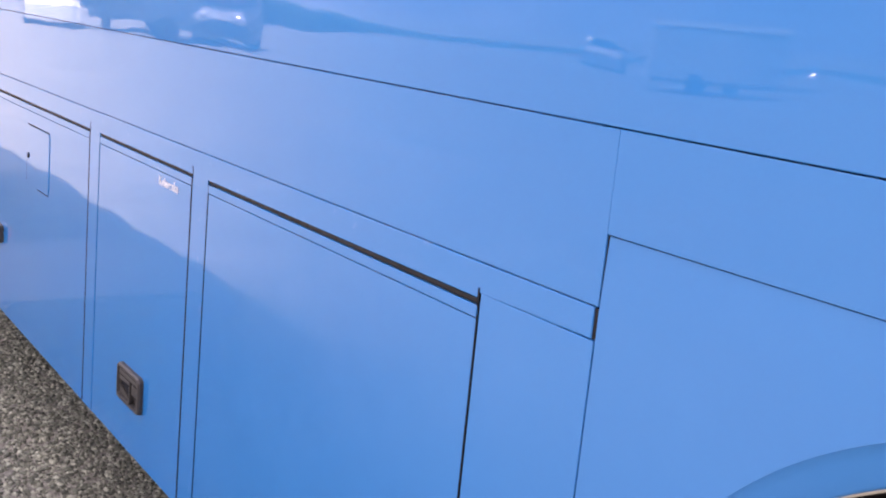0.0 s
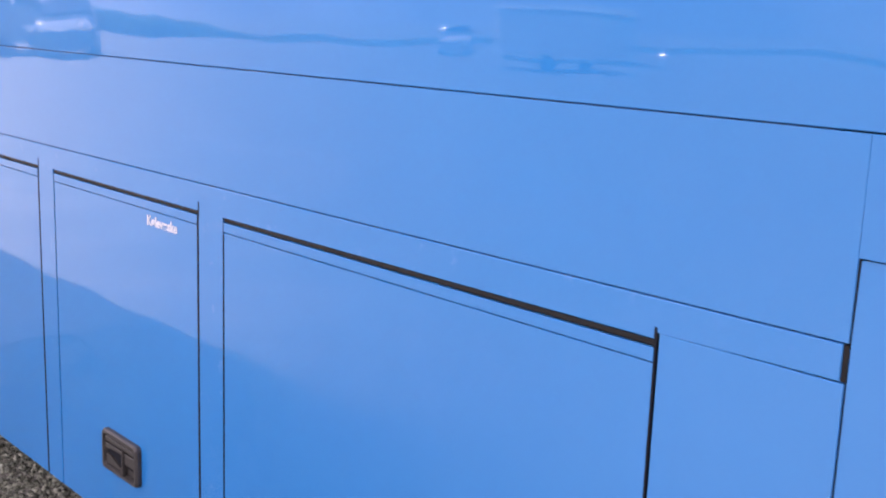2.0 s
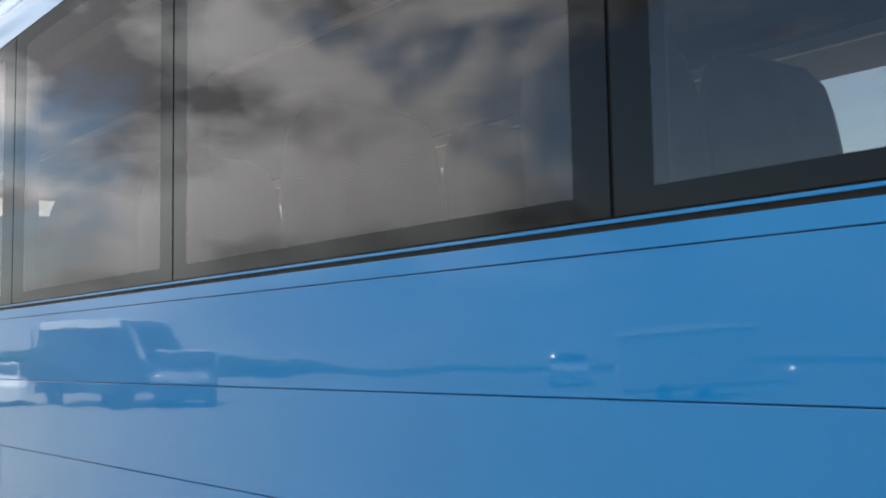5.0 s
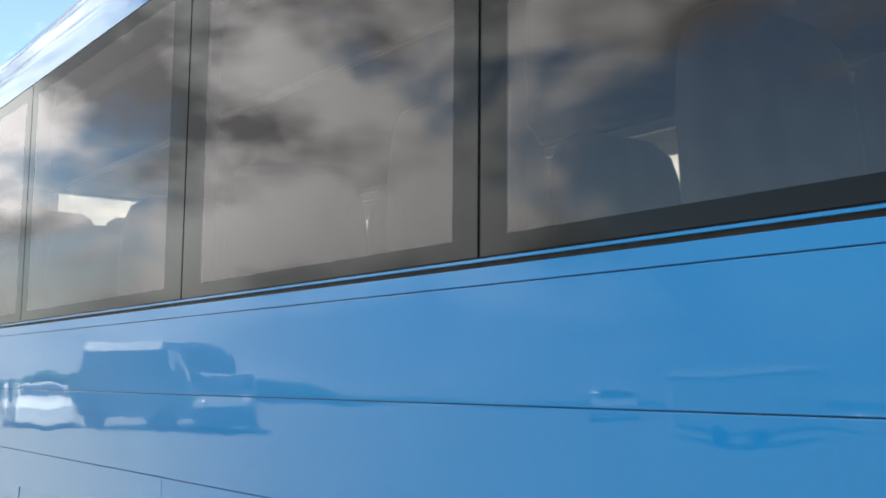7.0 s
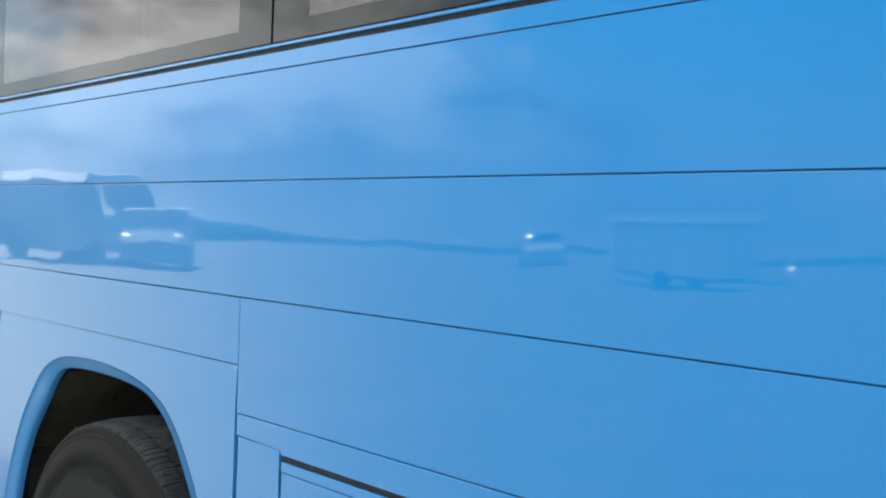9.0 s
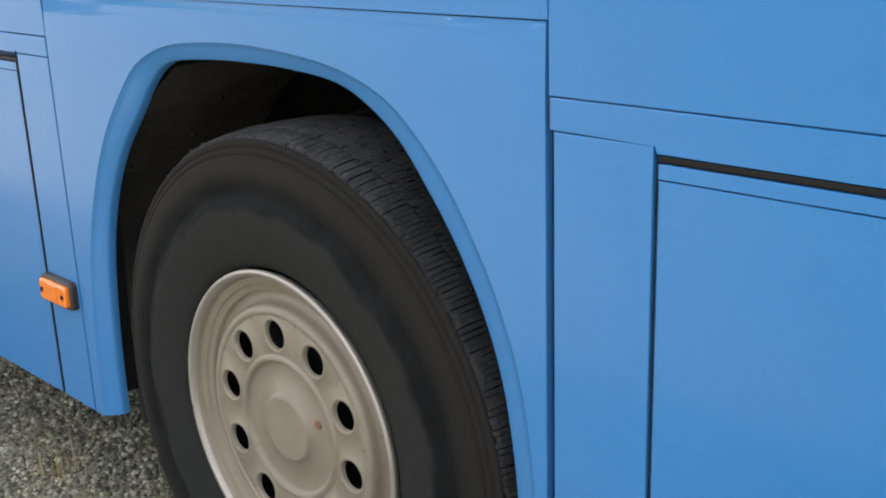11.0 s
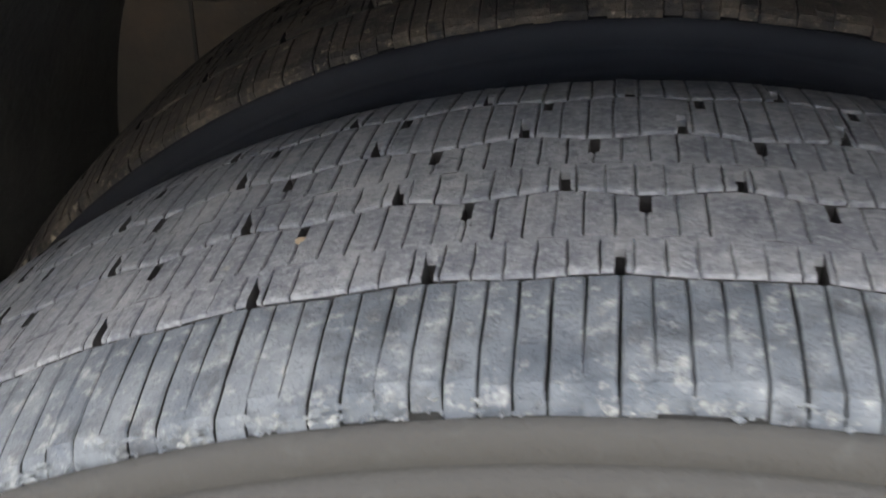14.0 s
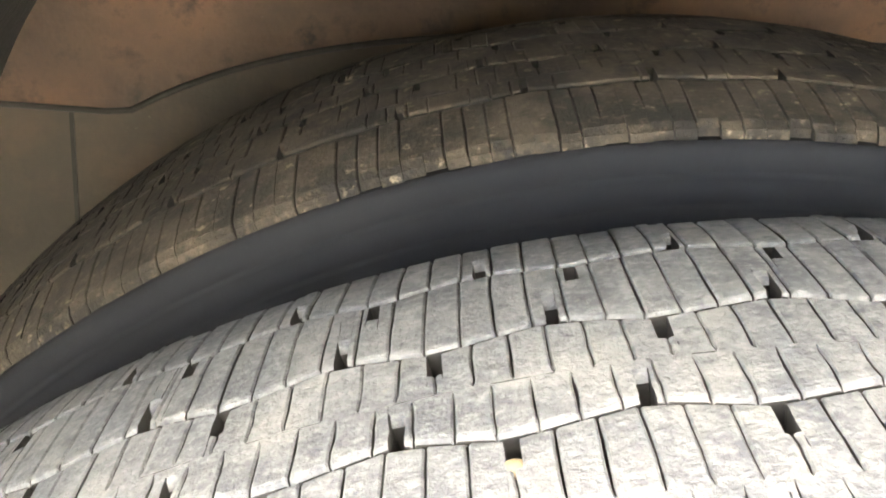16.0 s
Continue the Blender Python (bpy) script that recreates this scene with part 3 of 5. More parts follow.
def luggage_door(x0, x1, latch):
    g = 0.0035
    r = 0.0065 if x1 < 4.0 else 0.0026
    d = panel("luggage_door", rect(x0 + g, x1 - r, Z_SILL, Z_DOOR - 0.0011), 0.001, 0.016, 0.0009)
    panel("hinge_panel", rect(x0 + g, x1 - r, Z_DOOR + 0.0007, 1.0780), 0.0, 0.014, 0.0006, SCUFFED, d)
    bm = bmesh.new()
    box(bm, x0 + 0.001, x1 - 0.001, 0.002, 0.014, 1.0790, 1.0875, 0.002)
    part("hinge_strip", bm, RUBBER, d, "black rubber hinge strip")
    left_front = 0.0004 if x0 > 3.8 else 0.0024
    for xa, xb, yf, top in ((x0 + 0.0003, x0 + g + 0.0010, left_front, 1.0775), (x1 - r - 0.0006, x1 - 0.0002, -0.0003 if r > 0.004 else 0.0012, 1.0775), (x1 - 0.0030, x1 + 0.0012, -0.0004, 1.1035)):
        bm = bmesh.new()
        box(bm, xa, xb, yf, 0.0150, Z_SILL + 0.002 if top < 1.1 else 1.0780, top)
        part("door_seal", bm, DARK, d)
    if latch is not None:
        handle(d, latch, 0.546)
    return d


luggage_door(*DOORS[0], None)
door_mid = luggage_door(*DOORS[1], None)
door_small = luggage_door(*DOORS[2], 3.428)
door_front = luggage_door(*DOORS[3], 4.320)
luggage_door(-2.60, -0.825, None)
panel("side_panel", rect(-0.825 + 0.004, X_PL - 0.004, Z_SILL, Z_TOPGAP - 0.0016))
panel("side_panel", rect(X_REAR, -2.60 - 0.004, Z_SILL, Z_D - GAP))
panel("side_panel", rect(-2.60, X_PL - 0.004, Z_TOPGAP, Z_D - GAP), 0.0, 0.016, 0.0015)
panel("side_panel", rect(BASE + 0.609, X_FRONT, Z_SILL, Z_D - GAP))

# filler flap in the middle door
bm = bmesh.new()
slab(bm, rounded(2.4650, 2.7170, 0.832, 1.016, 0.014), -0.0012, 0.004, 0.0008)
flap = part("filler_flap", bm, PAINT, door_mid, "small blue filler flap with a keyhole")
bm = bmesh.new()
bmesh.ops.create_cone(bm, cap_ends=True, segments=20, radius1=0.009, radius2=0.008, depth=0.004, matrix=pose(2.4840, -0.002, 0.921, 90))
part("lock", bm, DARK, flap)
bm = bmesh.new()
box(bm, 2.4690, 2.7130, -0.0008, 0.003, 1.0168, 1.0196)
part("flap_joint", bm, DARK, flap)
bm = bmesh.new()
box(bm, 2.4612, 2.4642, -0.0008, 0.003, 0.842, 0.905)
part("flap_joint", bm, DARK, flap)
bm = bmesh.new()
box(bm, 2.5890, 2.7090, -0.0008, 0.003, 0.8290, 0.8315)
part("flap_joint", bm, DARK, flap)

# weight plate painted on the front luggage door
TX0, TX1, TZ1, ROW = 4.574, 4.847, 0.6605, 0.0650
bm = bmesh.new()
for k in range(4):
    z_ = TZ1 - k * ROW
    box(bm, TX0, TX1, 0.0002, 0.003, z_ - 0.0045, z_)
for x_ in (TX0, TX1 - 0.0045):
    box(bm, x_, x_ + 0.0045, 0.0002, 0.003, TZ1 - 3 * ROW, TZ1 - 0.0045)
part("weight_plate_border", bm, WHITE, door_front, "white painted table border")
for k, (a_, b_) in enumerate((("T.", "17325"), ("L.", "62"), ("Bo", ""))):
    z_ = TZ1 - k * ROW - 0.054
    lettering(a_, TX0 + 0.016, z_, 0.056, -0.0002, WHITE, door_front, "lettering")
    if b_:
        lettering(b_, TX0 + 0.118, z_, 0.056, -0.0002, WHITE, door_front, "lettering")
bm = bmesh.new()
box(bm, TX0 + 0.19, TX0 + 0.26, 0.0004, 0.003, TZ1 - ROW - 0.050, TZ1 - ROW - 0.014)
box(bm, TX0 + 0.12, TX0 + 0.26, 0.0004, 0.003, TZ1 - 2 * ROW - 0.050, TZ1 - 2 * ROW - 0.014)
part("lettering_bar", bm, WHITE, door_front)
lettering("K\u00f8lev\u00e6ske", 3.631, 1.0300, 0.0275, 0.0002, WHITE, door_small, "lettering", "small white fluid marking")


# wheel panels with flared arches
ARCH_OUT = [(-0.644, 0.327), (-0.641, 0.450), (-0.629, 0.580), (-0.611, 0.690), (-0.581, 0.790), (-0.537, 0.885), (-0.483, 0.972), (-0.419, 1.045), (-0.354, 1.103), (-0.279, 1.137), (-0.189, 1.155), (-0.039, 1.163), (0.101, 1.157), (0.211, 1.143), (0.301, 1.115), (0.361, 1.075), (0.421, 1.015), (0.473, 0.940), (0.519, 0.855), (0.553, 0.760), (0.573, 0.650), (0.583, 0.520), (0.588, 0.420), (0.589, 0.327)]
ARCH_IN = [(-0.593, 0.340), (-0.592, 0.450), (-0.586, 0.570), (-0.572, 0.682), (-0.549, 0.771), (-0.510, 0.860), (-0.455, 0.941), (-0.390, 1.010), (-0.322, 1.079), (-0.260, 1.114), (-0.169, 1.126), (-0.039, 1.131), (0.081, 1.129), (0.191, 1.118), (0.261, 1.090), (0.321, 1.048), (0.381, 0.978), (0.433, 0.905), (0.476, 0.825), (0.508, 0.735), (0.527, 0.630), (0.537, 0.520), (0.542, 0.420), (0.543, 0.340)]


# how far the inner edge of the arch lies behind the flank
LIP_DEPTH = [0.022] * 8 + [0.021, 0.020, 0.019, 0.018] + [0.018] * 12


def smooth_line(pts, n=4):
    out = []
    for i in range(len(pts) - 1):
        p0, p1, p2, p3 = (Vector(pts[max(0, min(len(pts) - 1, i + k))]) for k in (-1, 0, 1, 2))
        for s in range(n):
            t = s / n
            out.append(tuple(0.5 * (2 * p1 + (p2 - p0) * t + (2 * p0 - 5 * p1 + 4 * p2 - p3) * t * t + (3 * p1 - p0 - 3 * p2 + p3) * t ** 3)))
    return out + [tuple(pts[-1])]


def round_arch(x, z, r, legs):
    pts = [(x + r * math.cos(radians(a)), z + r * math.sin(radians(a))) for a in range(180, -1, -6)]
    return [(pts[0][0], q) for q in legs] + pts + [(pts[-1][0], q) for q in reversed(legs)]


FRONT_OUT, FRONT_IN = round_arch(-0.025, 0.605, 0.575, (0.327, 0.42, 0.52)), round_arch(-0.026, 0.596, 0.539, (0.340, 0.42, 0.52))


def wheel_panel(cx, arch_out, arch_in, lip):
    ao = [(cx + x, z) for x, z in smooth_line(arch_out, 8 if cx == 0 else 5)]
    ai = [(cx + x, z) for x, z in smooth_line(arch_in, 8 if cx == 0 else 5)]
    x0, x1, z1 = (X_F + 0.0028 if cx else X_PL + 0.0025), cx + X_R - 0.005, Z_P - GAP
    bm = bmesh.new()
    rim = []
    for x, z in ao:
        u = (x - cx + 0.033) / 0.62
        if u < -0.60:
            k = (-u - 0.60) / 0.40
            rim.append((x0, z1 - (z1 - Z_SILL) * min(1.0, (1.103 - z) / (1.103 - Z_SILL)) if z < 1.10 else z1))
        elif u > 0.60:
            rim.append((x1, z1 - (z1 - Z_SILL) * min(1.0, (1.09 - z) / (1.09 - Z_SILL)) if z < 1.088 else z1))
        else:
            rim.append((x0 + (x1 - x0) * (u + 0.60) / 1.20, z1))
    turn_in = lambda z: 0.0030 * max(0.0, (z - z1 + 0.085) / 0.085) ** 2
    steps = 10
    loops = [[bm.verts.new((a[0] + (r[0] - a[0]) * k / steps, turn_in(a[1] + (r[1] - a[1]) * k / steps), a[1] + (r[1] - a[1]) * k / steps)) for a, r in zip(ao, rim)] for k in range(steps + 1)]
    ve = [bm.verts.new((x, turn_in(z), z)) for x, z in rim]
    vb = [bm.verts.new((x, 0.014, z)) for x, z in rim]
    for la, lb in zip(loops, loops[1:]):
        for i in range(len(ao) - 1):
            bm.faces.new((la[i], la[i + 1], lb[i + 1], lb[i]))
    for i in range(len(ao) - 1):
        bm.faces.new((ve[i], ve[i + 1], vb[i + 1], vb[i]))
    for i in range(len(rim) - 1):
        for xc in (x0, x1):
            ends = (rim[i], rim[i + 1]) if xc == x0 else (rim[i + 1], rim[i])
            if ends[0][0] == xc and ends[0][1] < z1 and ends[1][1] == z1:
                c = bm.verts.new((xc, turn_in(z1), z1))
                bm.faces.new((loops[-1][i], loops[-1][i + 1], c))
    p = part("wheel_panel", bm, PAINT, bus, "blue panel with a flared wheel arch", smooth=True)
    lips = [q[0] / 0.018 for q in smooth_line([(q, 0.0) for q in lip], 8 if cx == 0 else 5)]
    bm = bmesh.new()
    loops = []
    for w, y in ((0.0, -0.0002), (0.015, 0.0003), (0.03, 0.0009), (0.30, 0.0048), (0.60, 0.0092), (0.90, 0.0135), (0.94, 0.0146), (0.97, 0.0168), (1.0, 0.0215), (1.0, 0.028)):
        loops.append([bm.verts.new((a[0] + (b[0] - a[0]) * w, y * k, a[1] + (b[1] - a[1]) * w)) for a, b, k in zip(ao, ai, lips)])
    for a, b in zip(loops, loops[1:]):
        for i in range(len(a) - 1):
            bm.faces.new((a[i], b[i], b[i + 1], a[i + 1]))
    part("arch_trim", bm, PAINT, p, "flared edge of the wheel arch", smooth=True)
    return p


wheel_panel(0.0, ARCH_OUT, ARCH_IN, LIP_DEPTH)
front_panel = wheel_panel(BASE, FRONT_OUT, FRONT_IN, [0.018] * len(FRONT_IN))


def seam_height(x):
    """The line along which the two inner panels meet."""
    return 0.801 + 0.125 * (1 - math.exp(-max(0.0, x + 0.45) / 0.2))


def wheelhouse(cx, depth):
    """The dark box behind an arch: rear and front plates, roof and an inner wall of dirty panels."""
    bm = bmesh.new()
    arc = [(cx + x * 1.06, z + 0.03) for x, z in smooth_line(ARCH_IN)]
    a = [bm.verts.new((x, 0.022, z)) for x, z in arc]
    b = [bm.verts.new((x, depth, z)) for x, z in arc]
    for i in range(len(a) - 1):
        bm.faces.new((a[i], b[i], b[i + 1], a[i + 1]))
    h = part("wheelhouse", bm, LINER_DARK, bus, "dirty black wheelhouse")
    bm = bmesh.new()
    box(bm, cx - 0.75, cx + 0.75, depth, depth + 0.02, 0.25, 1.25)
    part("inner_wall", bm, LINER, h, "olive-brown dirty inner panel")
    bm = bmesh.new()
    slab(bm, [(cx - 0.74 + 0.037 * k, seam_height(-0.74 + 0.037 * k)) for k in range(41)] + [(cx + 0.74, 1.24), (cx - 0.74, 1.24)], depth - 0.006, depth - 0.001)
    part("rusty_panel", bm, RUSTY, h, "rust-brown panel with pale flecks")
    bm = bmesh.new()
    box(bm, cx - 0.5080, cx - 0.5040, depth - 0.004, depth - 0.0005, 0.40, 0.80)
    part("panel_joint", bm, LINER_DARK, h)
    return h


house = wheelhouse(0.0, 0.98)
wheelhouse(BASE, 0.70)
# mud flap plate that hangs in the rear part of the wheelhouse, and the pipe and seams on the inner wall
bm = bmesh.new()
v = [bm.verts.new(p) for p in ((-0.576, 0.036, 0.846), (-0.562, 0.36, 0.834), (-0.240, 0.36, 1.118), (-0.262, 0.030, 1.108), (-0.410, 0.030, 1.012), (-0.405, 0.36, 1.010))]
bm.faces.new((v[0], v[1], v[5], v[4]))
bm.faces.new((v[4], v[5], v[2], v[3]))
bmesh.ops.solidify(bm, geom=list(bm.faces), thickness=0.003)
plate = part("splash_plate", bm, PLATE, house, "grey-brown dusty splash plate")
for bx, by, bz in ((-0.538, 0.075, 0.884), (-0.500, 0.150, 0.916), (-0.482, 0.190, 0.934), (-0.400, 0.210, 1.013)):
    bm = bmesh.new()
    bmesh.ops.create_cone(bm, cap_ends=True, segments=12, radius1=0.007, radius2=0.005, depth=0.006, matrix=pose(bx, by, bz, 0, 130, 0))
    part("rivet", bm, LINER_DARK, plate)
bm = bmesh.new()
box(bm, -0.605, -0.590, 0.066, 0.34, 0.30, 0.80, 0.003)
part("mud_flap", bm, LINER_DARK, house, "hanging black mud flap")
cu = []
for i in range(60):
    x_ = -0.75 + 1.5 * i / 59
    cu.append((x_, 0.971, seam_height(x_)))


def tube(path, r, n=10):
    vs, fs = [], []
    for i, p in enumerate(path):
        q = Vector(path[min(i + 1, len(path) - 1)]) - Vector(path[max(i - 1, 0)])
        q.normalize()
        u = q.cross(Vector((0, 0, 1))).normalized() if abs(q.z) < 0.95 else Vector((1, 0, 0))
        w = q.cross(u)
        for k in range(n):
            a = 6.28319 * k / n
            vs.append(Vector(p) + u * r * math.cos(a) + w * r * math.sin(a))
    for i in range(len(path) - 1):
        for k in range(n):
            l = (k + 1) % n
            fs.append((i * n + k, i * n + l, (i + 1) * n + l, (i + 1) * n + k))
    return vs, fs


EDGING = material("beige_edge_strip", (0.30, 0.28, 0.22), 0.5)
rim_line = [(BASE + x, 0.0185, z) for x, z in smooth_line(FRONT_IN, 5)]
part_mesh("edge_strip", mesh_from("edge_strip", *tube(rim_line, 0.0022, 6), EDGING, True), front_panel, "thin beige edge strip")
part_mesh("hose", mesh_from("hose", *tube(cu, 0.0032), LINER_DARK, True), house, "black hose along the inner panel")


def marker_lamp(cx, cz):
    """Amber side marker in a dark rubber base with two screw holes."""
    bm = bmesh.new()
    slab(bm, rounded(cx - 0.068, cx + 0.068, cz - 0.031, cz + 0.031, 0.012), -0.016, 0.001, 0.004)
    base = part("marker_lamp", bm, PLASTIC, bus, "amber side marker lamp in a grey base")
    bm = bmesh.new()
    slab(bm, rounded(cx - 0.060, cx + 0.060, cz - 0.024, cz + 0.024, 0.009), -0.026, -0.014, 0.005)
    lens = part("lens", bm, AMBER, base, "orange ribbed lens")
    for dx in (-0.046, 0.046):
        bm = bmesh.new()
        bmesh.ops.create_cone(bm, cap_ends=True, segments=16, radius1=0.0055, radius2=0.0055, depth=0.003, matrix=pose(cx + dx, -0.0262, cz, 90))
        part("screw", bm, DARK, lens)
    bm = bmesh.new()
    box(bm, cx - 0.022, cx + 0.022, -0.0275, -0.024, cz - 0.018, cz + 0.018, 0.001)
    part("reflector", bm, AMBER, lens)


marker_lamp(-0.760, 0.590)
marker_lamp(2.100, 0.598)

FAR_POSTS = (-3.2, -2.36, -0.91, 0.54, 1.99, 3.44, 4.89, 6.34, 7.79, 8.4)
# backing behind the seams, ends, floor and the off side
bm = bmesh.new()
for a_, b_ in ((X_REAR, -0.72), (0.60, 5.04), (BASE + 0.60, X_FRONT)):
    box(bm, a_, b_, 0.0165, 0.05, 0.33, Z_W)
box(bm, X_REAR, X_FRONT, 0.0165, 0.05, 1.235, Z_W)
box(bm, 0.63, 5.07, 0.0050, 0.0165, 1.122, Z_W)
part("body_frame", bm, SEAM, bus, "dark frame behind the panel joints")
bm = bmesh.new()
for a_, b_ in ((X_REAR, -0.75), (0.75, BASE - 0.75), (BASE + 0.75, X_FRONT)):
    box(bm, a_, b_, 0.05, WIDTH, 0.34, 0.40)
    box(bm, a_, a_ + 0.03, 0.05, WIDTH, 0.40, 1.22)
    box(bm, b_ - 0.03, b_, 0.05, WIDTH, 0.40, 1.22)
part("underbody", bm, LINER_DARK, bus, "black underbody")
bm = bmesh.new()
box(bm, X_REAR, X_FRONT, 0.05, WIDTH - 0.05, 1.20, 1.25)
part("floor_deck", bm, INSIDE, bus)
bm = bmesh.new()
box(bm, X_REAR, X_FRONT, WIDTH - 0.05, WIDTH, 0.33, Z_GLASS)
box(bm, X_REAR, X_FRONT, WIDTH - 0.05, WIDTH, Z_TOP, 2.73)
for m_ in FAR_POSTS:
    box(bm, m_ - 0.025, m_ + 0.025, WIDTH - 0.05, WIDTH, Z_GLASS, Z_TOP)
part("off_side_wall", bm, PILLAR, bus)
bm = bmesh.new()
box(bm, X_REAR, X_FRONT, WIDTH + 0.0005, WIDTH + 0.008, 0.33, Z_GLASS - 0.004)
box(bm, X_REAR, X_FRONT, WIDTH + 0.0005, WIDTH + 0.008, Z_TOP + 0.004, 2.73)
part("off_side_panel", bm, PAINT, bus)
bm = bmesh.new()
for y0_, y1_, z0_, z1_ in ((0.0, WIDTH, 0.33, 2.05), (0.0, WIDTH, 2.71, 2.95), (0.0, 0.85, 2.05, 2.71), (1.70, WIDTH, 2.05, 2.71)):
    box(bm, X_REAR - 0.04, X_REAR, y0_, y1_, z0_, z1_)
rear_wall = part("rear_wall", bm, PAINT, bus)
bm = bmesh.new()
box(bm, X_REAR - 0.030, X_REAR - 0.024, 0.85, 1.70, 2.05, 2.71)
rear_pane = part("rear_window", bm, GLASS_FAR, rear_wall)
rear_pane.visible_shadow = False
bm = bmesh.new()
box(bm, X_FRONT, X_FRONT + 0.04, 0.0, WIDTH, 0.33, 2.95, 0.03)
part("front_wall", bm, PAINT, bus)

# roof with its rounded cove
PROFILE = [(0.000, Z_TOP + 0.004), (0.002, 2.7250), (0.008, 2.7850), (0.016, 2.8300), (0.020, 2.8335), (0.022, 2.8375), (0.030, 2.8750), (0.065, 2.9550), (0.13, 3.0200), (0.24, 3.0750), (0.45, 3.1150), (0.9, 3.1400), (WIDTH / 2, 3.145)]
PROFILE += [(WIDTH - y, z) for y, z in reversed(PROFILE[:-1])]
vs = [(x, y, z) for x in (X_REAR, X_FRONT) for y, z in PROFILE]
n_ = len(PROFILE)
part_mesh("roof", mesh_from("roof", vs, [(i, i + 1, n_ + i + 1, n_ + i) for i in range(n_ - 1)], PAINT, True), bus, "blue rounded roof")
bm = bmesh.new()
box(bm, X_REAR, X_FRONT, 0.03, WIDTH - 0.03, 2.725, 2.755)
part("headliner", bm, INSIDE, bus)

# window sill: rubber, thin blue rail, rubber
bm = bmesh.new()
box(bm, X_REAR, X_FRONT, 0.004, 0.02, Z_W, Z_W + 0.009)
box(bm, X_REAR, X_FRONT, 0.004, 0.02, Z_W + 0.0145, Z_GLASS + 0.012)
part("window_gasket", bm, RUBBER, bus, "black rubber window gasket")
bm = bmesh.new()
box(bm, X_REAR, X_FRONT, -0.002, 0.015, Z_W + 0.009, Z_W + 0.0145, 0.001)
part("sill_rail", bm, PAINT, bus, "thin blue rail below the windows")


def window_pane(x0, x1, fl, fr):
    """One sheet of glass: a clear middle inside a black printed border."""
    out, inn = rect(x0 + 0.004, x1 - 0.004, Z_GLASS + 0.001, Z_TOP), rect(x0 + fl, x1 - fr, Z_GLASS + 0.034, Z_TOP - 0.05)
    bm = bmesh.new()
    bm.faces.new([bm.verts.new((x, 0.0, z)) for x, z in inn])
    p = part("window_pane", bm, GLASS, bus, "dark tinted side window")
    p.visible_shadow = False
    bm = bmesh.new()
    loops = [[bm.verts.new((x, y, z)) for x, z in o] for o, y in ((inn, 0.006), (inn, 0.0), (out, 0.0), (out, 0.006))]
    for a, b in zip(loops, loops[1:]):
        for k in range(4):
            bm.faces.new((a[k], a[(k + 1) % 4], b[(k + 1) % 4], b[k]))
    part("glass_border", bm, FRIT, p, "black border of the glass")
    return p


for i, (a_, b_) in enumerate(zip(MULLIONS, MULLIONS[1:])):
    wide = lambda k: 0.118 if k in (3,) else 0.075
    window_pane(a_, b_, wide(i), wide(i + 1))
    bm = bmesh.new()
    box(bm, b_ - 0.0045, b_ + 0.0045, 0.0035, 0.0095, Z_GLASS, Z_TOP)
    part("pane_joint", bm, DARK, bus)
    bm = bmesh.new()
    slab(bm, rect(FAR_POSTS[i] + 0.025, FAR_POSTS[i + 1] - 0.025, Z_GLASS, Z_TOP), WIDTH - 0.02, WIDTH - 0.015)
    far = part("window_pane", bm, GLASS_FAR, bus)
    far.visible_shadow = False
    bm = bmesh.new()
    box(bm, b_ - 0.05, b_ + 0.05, 0.0150, 0.07, Z_GLASS - 0.02, Z_TOP + 0.04, 0.01)
    part("pillar", bm, PILLAR, bus)


# seats and racks inside
def seat(x, y, lift=0.0):
    bm = bmesh.new()
    box(bm, x - 0.22, x + 0.24, y - 0.21, y + 0.21, 1.60 + lift, 1.72 + lift, 0.04, 3)
    s = part("seat", bm, SEAT, bus, "dark grey coach seat")
    bm = bmesh.new()
    # cushioned back that narrows to a rounded headrest
    prof = [(-0.20, 1.68, 0.213), (-0.235, 1.85, 0.215), (-0.242, 1.93, 0.214), (-0.248, 2.00, 0.212), (-0.253, 2.06, 0.205), (-0.257, 2.11, 0.194), (-0.260, 2.16, 0.172), (-0.263, 2.19, 0.120)]
    rings = []
    for p, z, w in prof:
        d = 0.029 if z < 2.17 else 0.022
        z += lift
        rings.append([bm.verts.new((x + p + d * cx, y + w * cy, z)) for cx, cy in ((1, -0.85), (0.6, -1), (-0.6, -1), (-1, -0.85), (-1, 0.85), (-0.6, 1), (0.6, 1), (1, 0.85))])
    for a, b in zip(rings, rings[1:]):
        for k in range(8):
            bm.faces.new((a[k], a[(k + 1) % 8], b[(k + 1) % 8], b[k]))
    bm.faces.new(rings[-1])
    bm.faces.new(list(reversed(rings[0])))
    part("backrest", bm, SEAT, s, smooth=True)
    bm = bmesh.new()
    box(bm, x - 0.14, x + 0.14, y - 0.05, y + 0.05, 1.25, 1.61 + lift, 0.01)
    part("pedestal", bm, LINER_DARK, s)
    bm = bmesh.new()
    box(bm, x - 0.12, x + 0.14, y + 0.215, y + 0.25, 1.86 + lift, 1.90 + lift, 0.012)
    part("armrest", bm, PLASTIC, s)


for y_, first in ((0.30, 1.000), (0.74, 1.000), (1.80, 1.57), (2.24, 1.57)):
    for k in range(-5, 9):
        x_ = first + 0.777 * k
        if -2.5 < x_ < 7.9:
            seat(x_, y_)
